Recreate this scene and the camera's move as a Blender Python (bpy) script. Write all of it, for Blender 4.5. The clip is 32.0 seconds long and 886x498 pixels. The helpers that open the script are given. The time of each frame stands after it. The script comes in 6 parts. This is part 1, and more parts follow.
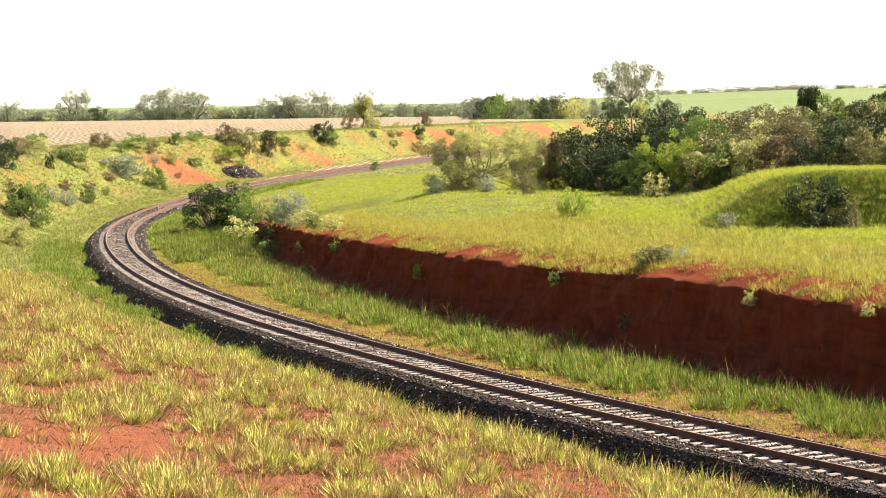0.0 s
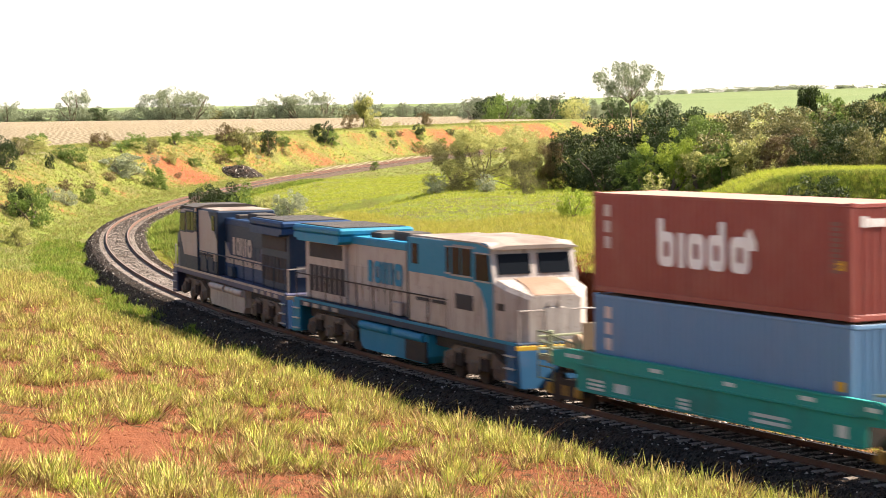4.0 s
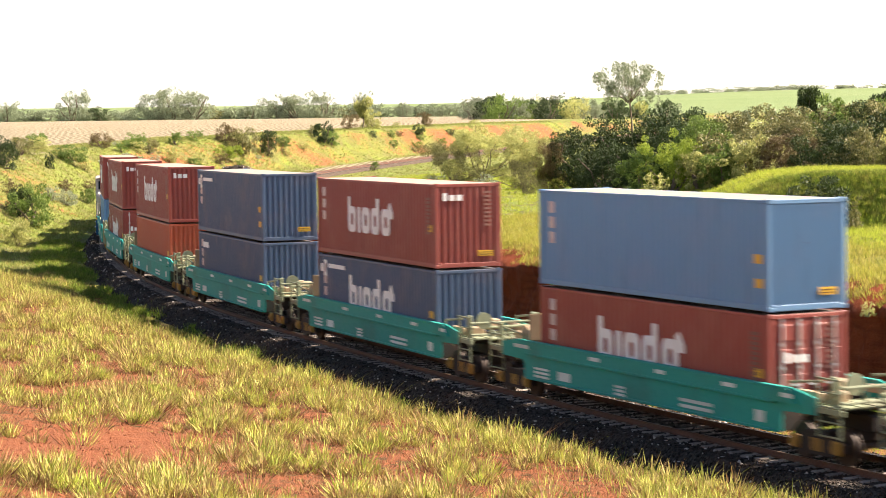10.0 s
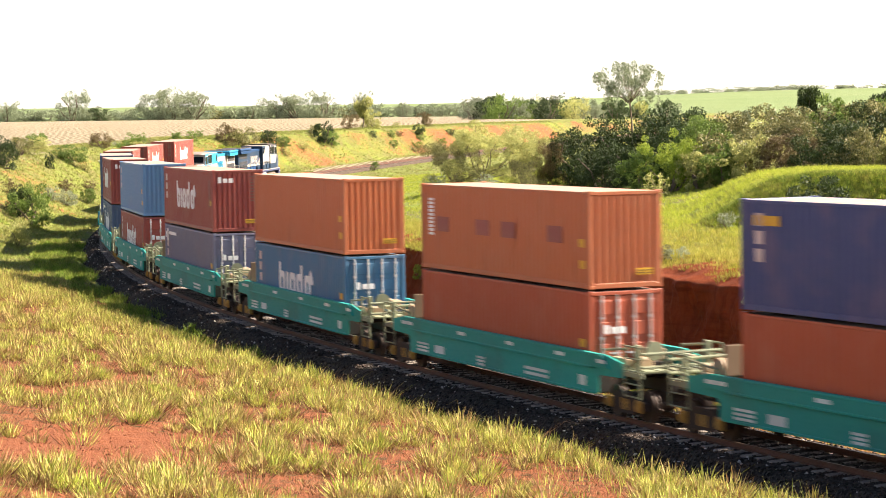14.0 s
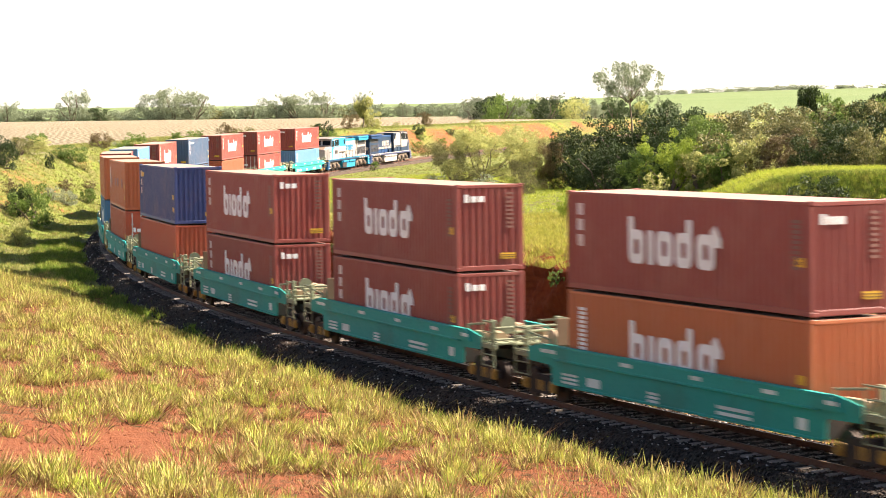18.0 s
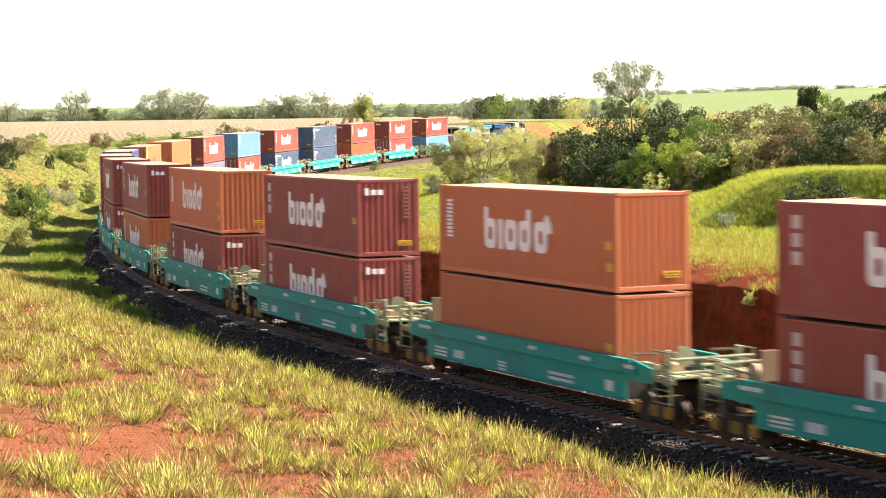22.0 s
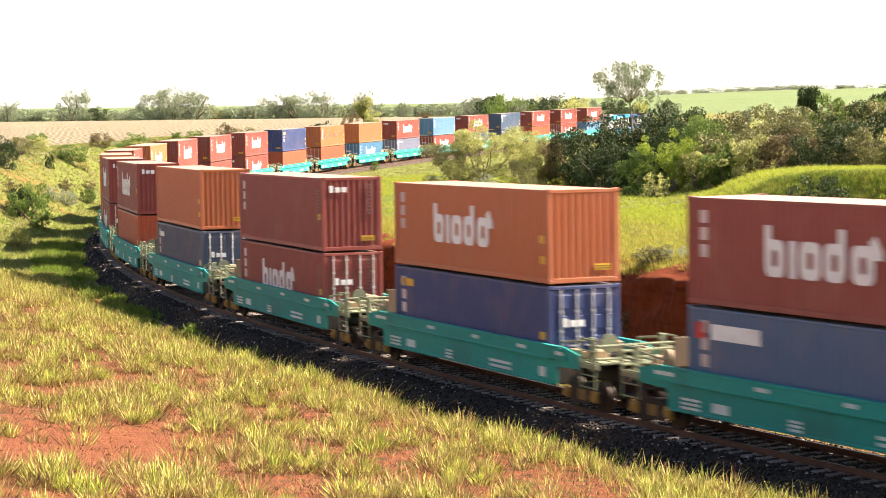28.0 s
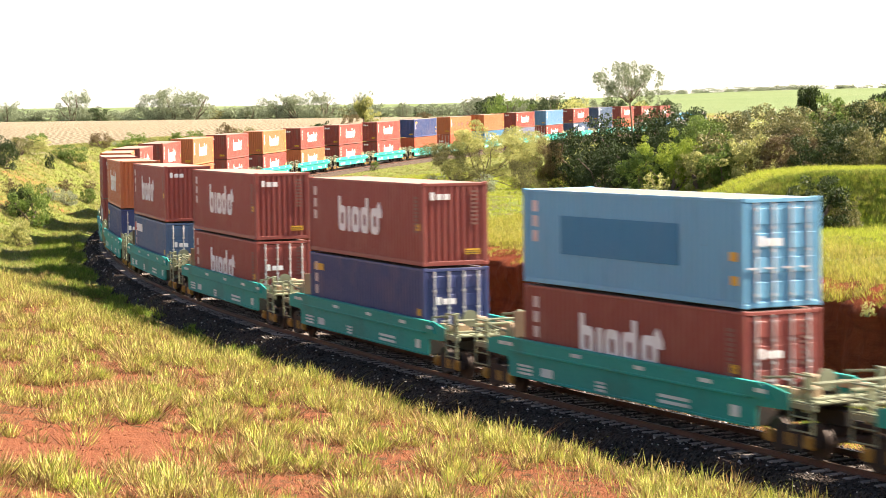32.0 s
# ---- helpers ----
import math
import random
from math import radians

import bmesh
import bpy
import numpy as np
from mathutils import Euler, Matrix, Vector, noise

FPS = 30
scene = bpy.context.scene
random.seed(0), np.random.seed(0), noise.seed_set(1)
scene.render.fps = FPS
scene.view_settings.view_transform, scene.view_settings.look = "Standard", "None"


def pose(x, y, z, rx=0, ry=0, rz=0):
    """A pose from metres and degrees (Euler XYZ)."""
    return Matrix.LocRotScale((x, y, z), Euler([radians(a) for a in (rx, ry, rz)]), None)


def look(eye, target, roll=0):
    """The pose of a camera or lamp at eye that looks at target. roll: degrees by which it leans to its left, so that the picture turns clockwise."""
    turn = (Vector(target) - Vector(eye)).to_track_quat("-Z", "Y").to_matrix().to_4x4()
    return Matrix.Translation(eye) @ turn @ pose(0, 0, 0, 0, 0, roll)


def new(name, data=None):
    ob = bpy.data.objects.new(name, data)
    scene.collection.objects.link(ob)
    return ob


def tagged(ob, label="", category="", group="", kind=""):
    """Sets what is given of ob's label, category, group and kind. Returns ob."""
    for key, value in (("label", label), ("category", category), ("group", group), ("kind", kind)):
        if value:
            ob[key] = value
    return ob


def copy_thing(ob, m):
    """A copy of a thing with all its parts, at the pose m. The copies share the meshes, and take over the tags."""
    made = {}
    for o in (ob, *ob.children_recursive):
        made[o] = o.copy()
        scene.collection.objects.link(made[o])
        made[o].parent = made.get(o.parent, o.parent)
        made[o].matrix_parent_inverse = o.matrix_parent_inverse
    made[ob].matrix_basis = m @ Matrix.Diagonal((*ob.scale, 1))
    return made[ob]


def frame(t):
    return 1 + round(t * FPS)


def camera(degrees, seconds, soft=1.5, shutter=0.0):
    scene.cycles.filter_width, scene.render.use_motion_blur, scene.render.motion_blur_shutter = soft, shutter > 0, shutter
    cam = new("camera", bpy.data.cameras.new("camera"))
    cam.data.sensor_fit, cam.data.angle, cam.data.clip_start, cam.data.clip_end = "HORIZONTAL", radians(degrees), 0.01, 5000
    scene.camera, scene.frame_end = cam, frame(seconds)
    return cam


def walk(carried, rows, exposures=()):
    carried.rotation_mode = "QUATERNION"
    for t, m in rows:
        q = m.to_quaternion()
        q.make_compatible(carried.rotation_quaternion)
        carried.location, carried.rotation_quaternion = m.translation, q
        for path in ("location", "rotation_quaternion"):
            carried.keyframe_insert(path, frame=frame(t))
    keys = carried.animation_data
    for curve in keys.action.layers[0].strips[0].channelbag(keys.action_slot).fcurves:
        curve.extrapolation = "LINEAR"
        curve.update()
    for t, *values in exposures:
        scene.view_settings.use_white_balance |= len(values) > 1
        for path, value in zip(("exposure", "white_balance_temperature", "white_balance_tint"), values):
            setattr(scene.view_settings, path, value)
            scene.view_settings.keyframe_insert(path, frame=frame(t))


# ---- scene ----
cam = camera(23.5034, 32.0, 0.75, 0.6)
EYE = (0.0, 0.0, 8.701)
VIEW = pose(*EYE, 90 - 3.7215, 0, 0) @ pose(0, 0, 0, 0, 0, -0.7014)
walk(cam, [(0.0, VIEW), (32.0, VIEW)], [(0.0, 1.86, 6700, 15), (0.8, 1.86, 6700, 15), (2.5, 1.88, 6700, 15), (6.0, 1.95, 6700, 15), (14.0, 2.01, 6700, 15), (32.0, 2.05, 6700, 15)])

# ---- light ----
SUN_EL, SUN_AZ = radians(43), radians(15)      # azimuth from +x towards +y
world = bpy.data.worlds.new("world")
scene.world = world
world.use_nodes = True
_n = world.node_tree.nodes
_sky = _n.new("ShaderNodeTexSky")
_sky.sky_type = "NISHITA"
_sky.sun_disc = False
_sky.sun_elevation = SUN_EL
_sky.sun_rotation = radians(90) - SUN_AZ
_sky.dust_density = 1.0
_sky.air_density = 1.0
_n["Background"].inputs["Strength"].default_value = 0.050
# thin bright haze over the whole sky
_haze = _n.new("ShaderNodeMix")
_haze.data_type, _haze.blend_type = "RGBA", "ADD"
_haze.inputs[0].default_value = 1.0
_wt = world.node_tree
_dir = _n.new("ShaderNodeTexCoord")
_sep = _n.new("ShaderNodeSeparateXYZ")
_wt.links.new(_dir.outputs["Generated"], _sep.inputs[0])
_up = _n.new("ShaderNodeMapRange")
_up.interpolation_type = "SMOOTHSTEP"
for _i, _q in enumerate((0.0, 0.42, 5.9, 0.0)):
    _up.inputs[_i + 1].default_value = _q
_wt.links.new(_sep.outputs[2], _up.inputs[0])
_dot = _n.new("ShaderNodeVectorMath")
_dot.operation = "DOT_PRODUCT"
_dot.inputs[1].default_value = (math.cos(SUN_AZ), math.sin(SUN_AZ), 0.3)
_wt.links.new(_dir.outputs["Generated"], _dot.inputs[0])
_fwd = _n.new("ShaderNodeMapRange")
for _i, _q in enumerate((-1.0, 0.45, 0.36, 1.0)):
    _fwd.inputs[_i + 1].default_value = _q
_wt.links.new(_dot.outputs["Value"], _fwd.inputs[0])
_mul = _n.new("ShaderNodeMath")
_mul.operation = "MULTIPLY"
_wt.links.new(_up.outputs[0], _mul.inputs[0])
_wt.links.new(_fwd.outputs[0], _mul.inputs[1])
_tint = _n.new("ShaderNodeVectorMath")
_tint.operation = "SCALE"
_tint.inputs[0].default_value = (1.0, 0.965, 0.89)
_wt.links.new(_mul.outputs[0], _tint.inputs["Scale"])
_wt.links.new(_tint.outputs[0], _haze.inputs[7])
world.node_tree.links.new(_sky.outputs[0], _haze.inputs[6])
world.node_tree.links.new(_haze.outputs[2], _n["Background"].inputs[0])
_sd = Vector((math.cos(SUN_AZ) * math.cos(SUN_EL), math.sin(SUN_AZ) * math.cos(SUN_EL), math.sin(SUN_EL)))
_sun = bpy.data.lights.new("sun", "SUN")
_sun.energy, _sun.angle, _sun.color = 5.0, radians(0.55), (1.0, 0.91, 0.76)
sun = new("sun", _sun)
sun.matrix_world = look(_sd * 200, (0, 0, 0))


# ---- materials ----
def mat(name, rough=0.7, metal=0.0, spec=0.4):
    m = bpy.data.materials.new(name)
    m.use_nodes = True
    b = m.node_tree.nodes["Principled BSDF"]
    b.inputs["Roughness"].default_value = rough
    b.inputs["Metallic"].default_value = metal
    b.inputs["Specular IOR Level"].default_value = spec
    return m, m.node_tree, b


def node(t, kind, **vals):
    n = t.nodes.new(kind)
    for k, v in vals.items():
        n.inputs[k.replace("_", " ")].default_value = v
    return n


def mix(t, fac, a, b, blend="MIX"):
    n = t.nodes.new("ShaderNodeMix")
    n.data_type, n.blend_type = "RGBA", blend
    for i, v in ((0, fac), (6, a), (7, b)):
        if isinstance(v, (int, float)):
            n.inputs[i].default_value = v
        elif isinstance(v, tuple):
            n.inputs[i].default_value = (*v, 1.0)
        else:
            t.links.new(v, n.inputs[i])
    return n.outputs[2]


def ramp(t, src, lo, hi, a=0.0, b=1.0):
    n = t.nodes.new("ShaderNodeMapRange")
    n.inputs[1].default_value, n.inputs[2].default_value = lo, hi
    n.inputs[3].default_value, n.inputs[4].default_value = a, b
    t.links.new(src, n.inputs[0])
    return n.outputs[0]


def coords(t, world_space=False, scale=(1, 1, 1)):
    if world_space:
        src = t.nodes.new("ShaderNodeNewGeometry").outputs["Position"]
    else:
        src = t.nodes.new("ShaderNodeTexCoord").outputs["Object"]
    mp = t.nodes.new("ShaderNodeMapping")
    mp.inputs["Scale"].default_value = scale
    t.links.new(src, mp.inputs[0])
    return mp.outputs[0]


def noisy(t, co, scale, detail=4.0, rough=0.55, kind="ShaderNodeTexNoise"):
    n = t.nodes.new(kind)
    n.inputs["Scale"].default_value = scale
    if kind == "ShaderNodeTexNoise":
        n.inputs["Detail"].default_value, n.inputs["Roughness"].default_value = detail, rough
    t.links.new(co, n.inputs["Vector"])
    return n.outputs[0]


def bump(t, b, src, strength, dist):
    n = t.nodes.new("ShaderNodeBump")
    n.inputs["Strength"].default_value, n.inputs["Distance"].default_value = strength, dist
    t.links.new(src, n.inputs["Height"])
    t.links.new(n.outputs[0], b.inputs["Normal"])


def weathered(name, col, dirt=(0.16, 0.09, 0.05), rough=0.55, metal=0.0, amount=0.5, grain=3.0, world_space=False, vary=0.15, spec=0.4):
    """Paint or another plain surface with grime at two scales and a little tint from piece to piece."""
    m, t, b = mat(name, rough, metal, spec)
    co = coords(t, world_space)
    big, small = noisy(t, co, grain * 0.35), noisy(t, co, grain * 6, 6, 0.65)
    c = mix(t, ramp(t, big, 0.48, 0.75, 0, amount), col, dirt)
    c = mix(t, ramp(t, small, 0.55, 0.8, 0, amount), c, tuple(v * 0.55 for v in col))
    if vary:
        info = t.nodes.new("ShaderNodeObjectInfo")
        h = t.nodes.new("ShaderNodeHueSaturation")
        t.links.new(ramp(t, info.outputs["Random"], 0, 1, 1 - vary, 1 + vary), h.inputs["Value"])
        t.links.new(c, h.inputs["Color"])
        c = h.outputs[0]
    t.links.new(c, b.inputs["Base Color"])
    t.links.new(ramp(t, small, 0.3, 0.7, rough - 0.1, min(1, rough + 0.15)), b.inputs["Roughness"])
    bump(t, b, small, 0.15, 0.01)
    return m


# ---- the line of the track: place, heading and height along its length ----
KAPPA_AT = (-660, -60, -40, 0, 25, 50, 75, 100, 125, 150, 180, 210, 240, 270, 300, 340, 380, 420, 700)
KAPPA = (0, 0, -0.00331, -0.00333, -0.00241, -0.00333, -0.0024, -0.002, -0.00463, -0.00271, -0.0023, -0.00252, -0.00159, -0.00166, -0.00072, -0.0006, 0.00019, 0.00023, 0.00023)
RISE_AT, RISE = (-660, -40, 120, 240, 330, 420, 700), (0, 0, -0.97, 0.17, 1.36, 2.70, 2.9)
START_X, START_Y, START_H = 3.87644, 65.97741, 2.00495
STEP = 1.0
LINE_S = np.arange(-660.0, 700.0, STEP)
LINE_K = np.interp(LINE_S, KAPPA_AT, KAPPA)
LINE_H = np.cumsum(LINE_K) * STEP
_i0 = int(np.searchsorted(LINE_S, 0))
LINE_H += START_H - LINE_H[_i0]
LINE_X, LINE_Y = np.cumsum(np.cos(LINE_H)) * STEP, np.cumsum(np.sin(LINE_H)) * STEP
LINE_X += START_X - LINE_X[_i0]
LINE_Y += START_Y - LINE_Y[_i0]
LINE_Z = np.interp(LINE_S, RISE_AT, RISE)
LINE_Z = np.convolve(np.pad(LINE_Z, 30, mode="edge"), np.ones(61) / 61, mode="valid")


def on_track(s, d=0.0, up=0.0):
    """The place s metres along the line and d metres to its left."""
    h = np.interp(s, LINE_S, LINE_H)
    return np.array((np.interp(s, LINE_S, LINE_X) - math.sin(h) * d, np.interp(s, LINE_S, LINE_Y) + math.cos(h) * d, np.interp(s, LINE_S, LINE_Z) + up))


def track_sd(x, y):
    """Along and across the line, for arrays of places."""
    x, y = np.asarray(x, float).ravel(), np.asarray(y, float).ravel()
    s, d = np.empty(len(x)), np.empty(len(x))
    near = slice(0, len(LINE_S), 2)
    for a in range(0, len(x), 20000):
        b = slice(a, a + 20000)
        i = np.argmin((x[b, None] - LINE_X[None, near]) ** 2 + (y[b, None] - LINE_Y[None, near]) ** 2, axis=1) * 2
        ex, ey = x[b] - LINE_X[i], y[b] - LINE_Y[i]
        s[b] = LINE_S[i] + np.cos(LINE_H[i]) * ex + np.sin(LINE_H[i]) * ey
        d[b] = -np.sin(LINE_H[i]) * ex + np.cos(LINE_H[i]) * ey
    return s, d


def sm(v, a, b):
    q = np.clip((np.asarray(v, float) - a) / (b - a), 0, 1)
    return q * q * (3 - 2 * q)


_rng = np.random.RandomState(4)
_waves = [(_rng.uniform(-1, 1), _rng.uniform(-1, 1), _rng.uniform(0, 6.28)) for _ in range(14)]


def rolling(x, y, size):
    """Smooth unevenness between about -1 and 1, with bumps of about that size."""
    v = 0
    for a, b, c in _waves:
        v = v + np.sin((a * x + b * y) * 3.2 / size + c)
    return v / 5.0


BANK_D, LIP = -11.3, 0.40


def bank_top(s):
    return np.interp(s, (-60, 0, 13, 24, 48, 62, 78, 92, 112), (2.2, 2.12, 2.2, 1.85, 1.5, 1.2, 0.85, 0.5, -0.4))


def field_height(x, y, s):
    f = np.interp(y, (60, 110, 160, 220, 300, 420, 600), (2.75, 2.5, 2.3, 1.2, 0.4, 1.0, 2.5))
    f = f + sm(x - y * 0.06, 2, 22) * sm(y, 165, 300) * 2.2
    # the long mound beside the field
    along = x - 0.05 * (y - 112)
    f = f + (2.0 * sm(along + 0.5 * rolling(x, y, 5), 12.9, 17.6) + 0.7 * sm(along, 13.5, 21)) * sm(y + 0.6 * rolling(y, x, 4), 107.2, 111.6) * (1 - 0.75 * sm(y, 121, 140))
    return f


def ground_height(x, y):
    x, y = np.asarray(x, float).ravel(), np.asarray(y, float).ravel()
    s, d = track_sd(x, y)
    zt = np.interp(s, LINE_S, LINE_Z)
    # outer side: a rise towards the camera, further on a cutting with a plateau above it
    rise = np.interp(d, (0, 2.6, 4.4, 6.0, 8.4, 12, 18, 24, 30, 36, 60, 400), (-0.9, -0.92, -0.92, -0.4, 0.85, 1.15, 1.7, 2.45, 4.2, 7.0, 7.3, 7.5))
    low = np.interp(s, (-70, -30, -12, 10, 35, 60, 80), (1.0, 0.95, 0.95, 1.0, 0.85, 0.5, 0.4))
    rise = np.where(rise > -0.9, -0.9 + (rise + 0.9) * np.where(d < 16, low, low + (1 - low) * sm(d, 16, 30)), rise) + zt * (1 - sm(d, 20, 34))
    foot = np.interp(s, (60, 90, 130, 200, 260, 700), (11, 7.5, 5.5, 7.0, 6.5, 6.0))
    wide = np.interp(s, (60, 130, 200, 300, 400, 700), (9, 12, 13, 8, 7, 7))
    top = np.interp(s, (40, 90, 140, 220, 300, 400, 700), (0.5, 2.2, 3.9, 4.9, 5.6, 5.9, 6.0))
    drop = np.interp(s, (150, 210), (0.75, 0.26))
    cut = zt - drop + (top - zt + drop) * sm(d, foot, foot + wide)
    far = sm(s, 40, 105)
    out = rise * (1 - far) + cut * far
    # inner side: a ditch, then the field above the bank
    ff = field_height(x, y, s)
    edge = sm(-d, 12.5, 27.0)
    ff = np.where(s < 118, (bank_top(s) + LIP - 0.08) * (1 - edge) + ff * edge, ff)
    step = np.where(d < BANK_D - 2.2, ff, zt - 0.85 + 0.05 * sm(-d, 5.2, 11.0) * (1 - sm(s, 70, 95)))
    soft = zt - 0.5 + (ff - zt + 0.5) * sm(-d, 3.0, 30.0)
    tr = sm(s, 92, 114)
    inn = step * (1 - tr) + soft * tr
    z = np.where(d > 0, out, inn)
    tight = sm(s, 92, 125) * (d < 0)
    bed = 1 - sm(np.abs(d), 2.6 - 0.65 * tight, 4.0 - 1.4 * tight)
    z = z * (1 - bed) + (zt - np.where(d > 0, np.interp(s, (150, 210), (0.95, 0.34)), 0.95)) * bed
    z = z + rolling(x, y, 6.0) * 0.06 * sm(np.abs(d), 3, 6) + rolling(y, x, 1.7) * 0.035 * sm(np.abs(d), 3, 5)
    z = z + rolling(x + 31, y, 40) * 0.22 * sm(np.abs(d), 12, 40)
    # the far country
    flat = sm(np.hypot(x, y), 480, 900)
    away = 6.4 + sm(y, 1000, 2600) * (10.5 + 12.0 * sm(x, -50, 500))
    z = z * (1 - flat) + away * flat
    return z, s, d


def mesh_of(name, verts, faces, smooth=False):
    me = bpy.data.meshes.new(name)
    me.from_pydata([tuple(v) for v in verts], [], faces)
    if smooth:
        me.polygons.foreach_set("use_smooth", [True] * len(me.polygons))
    me.update()
    return me


def grid_mesh(name, xs, ys, smooth=True):
    gx, gy = np.meshgrid(xs, ys)
    z, s, d = ground_height(gx, gy)
    v = np.stack([gx.ravel(), gy.ravel(), z], 1).astype(np.float32)
    nx, ny = len(xs), len(ys)
    i = (np.arange(ny - 1)[:, None] * nx + np.arange(nx - 1)[None]).ravel()
    quads = np.stack([i, i + 1, i + nx + 1, i + nx], 1).astype(np.int32)
    me = bpy.data.meshes.new(name)
    me.vertices.add(len(v))
    me.vertices.foreach_set("co", v.ravel())
    me.loops.add(quads.size)
    me.loops.foreach_set("vertex_index", quads.ravel())
    me.polygons.add(len(quads))
    me.polygons.foreach_set("loop_start", np.arange(0, quads.size, 4, dtype=np.int32))
    me.polygons.foreach_set("loop_total", np.full(len(quads), 4, np.int32))
    me.polygons.foreach_set("use_smooth", np.full(len(quads), smooth))
    me.update(calc_edges=True)
    return me, v, s, d


def spaced(*legs):
    """Coordinates from leg to leg: (start, end, step), ..."""
    out = []
    for a, b, st in legs:
        out += list(np.arange(a, b, st))
    return np.array(out + [legs[-1][1]])


# ---- ground ----
def soil_material():
    m, t, b = mat("soil and turf", 0.95, 0, 0.15)
    co = coords(t, True)
    n1, n2, n3 = noisy(t, co, 0.35, 5, 0.6), noisy(t, co, 2.6, 6, 0.65), noisy(t, co, 18, 4, 0.6)
    att = t.nodes.new("ShaderNodeAttribute")
    att.attribute_name = "cover"
    sep = t.nodes.new("ShaderNodeSeparateColor")
    t.links.new(att.outputs["Color"], sep.inputs[0])
    red = mix(t, n2, (0.165, 0.052, 0.022), (0.35, 0.124, 0.052))
    red = mix(t, ramp(t, n3, 0.5, 0.75, 0, 0.5), red, (0.10, 0.028, 0.013))
    turf = mix(t, n2, (0.11, 0.125, 0.03), (0.20, 0.18, 0.058))
    turf = mix(t, ramp(t, n3, 0.45, 0.7, 0, 0.75), turf, (0.10, 0.055, 0.025))
    turf = mix(t, ramp(t, n1, 0.40, 0.68), turf, (0.18, 0.23, 0.034))
    n5 = noisy(t, co, 46, 3, 0.6)
    # Brown litter, darkened so its colour holds the shade between tussocks.
    litter = mix(t, n3, (0.045, 0.020, 0.010), (0.15, 0.085, 0.038))
    litter = mix(t, ramp(t, n5, 0.5, 0.7, 0, 0.8), litter, (0.11, 0.12, 0.025))
    litter = mix(t, ramp(t, n2, 0.38, 0.50), litter, red)
    turf = mix(t, att.outputs["Alpha"], turf, litter)
    add = t.nodes.new("ShaderNodeMath")
    add.operation = "ADD"
    t.links.new(sep.outputs[0], add.inputs[0])
    t.links.new(ramp(t, n2, 0.3, 0.7, -0.38, 0.38), add.inputs[1])
    add2 = t.nodes.new("ShaderNodeMath")
    add2.operation = "ADD"
    t.links.new(add.outputs[0], add2.inputs[0])
    t.links.new(ramp(t, n1, 0.3, 0.7, -0.18, 0.18), add2.inputs[1])
    c = mix(t, ramp(t, add2.outputs[0], 0.42, 0.58), turf, red)
    # the ploughed field, with rows that run away from the line
    w = t.nodes.new("ShaderNodeTexWave")
    w.inputs["Scale"].default_value, w.inputs["Distortion"].default_value = 0.30, 0.4
    w.inputs["Detail"].default_value = 1.0
    turned = coords(t, True)
    turned.node.inputs["Rotation"].default_value = (0, 0, radians(4))
    t.links.new(turned, w.inputs["Vector"])
    tan = mix(t, w.outputs[1], (0.11, 0.088, 0.045), (0.37, 0.30, 0.20))
    tan = mix(t, ramp(t, n1, 0.45, 0.7, 0, 0.5), tan, (0.25, 0.195, 0.125))
    c = mix(t, sep.outputs[1], c, tan)
    n4 = noisy(t, co, 0.006, 4, 0.6)
    # Far green is kept dull, which puts distance haze into the crop colour.
    green = mix(t, n4, (0.10, 0.145, 0.05), (0.17, 0.205, 0.085))
    c = mix(t, sep.outputs[2], c, green)
    t.links.new(c, b.inputs["Base Color"])
    mx = t.nodes.new("ShaderNodeMath")
    mx.operation = "ADD"
    t.links.new(n2, mx.inputs[0])
    t.links.new(n3, mx.inputs[1])
    bump(t, b, mx.outputs[0], 1.0, 0.16)
    return m


SOIL = soil_material()
xs = spaced((-2600, -700, 100), (-700, -160, 20), (-160, -60, 4), (-60, -36, 1.0), (-36, 26, 0.45), (26, 70, 1.5), (70, 200, 8), (200, 800, 30), (800, 3000, 100))
ys = spaced((-700, -60, 20), (-60, 16, 2.5), (16, 130, 0.45), (130, 260, 1.0), (260, 480, 2.0), (480, 1000, 12), (1000, 4200, 60))
_me, _v, _gs, _gd = grid_mesh("ground", xs, ys)
ground = tagged(new("ground", _me), "rolling red earth with dry yellow-green grass", "ground", kind="structure")
_me.materials.append(SOIL)


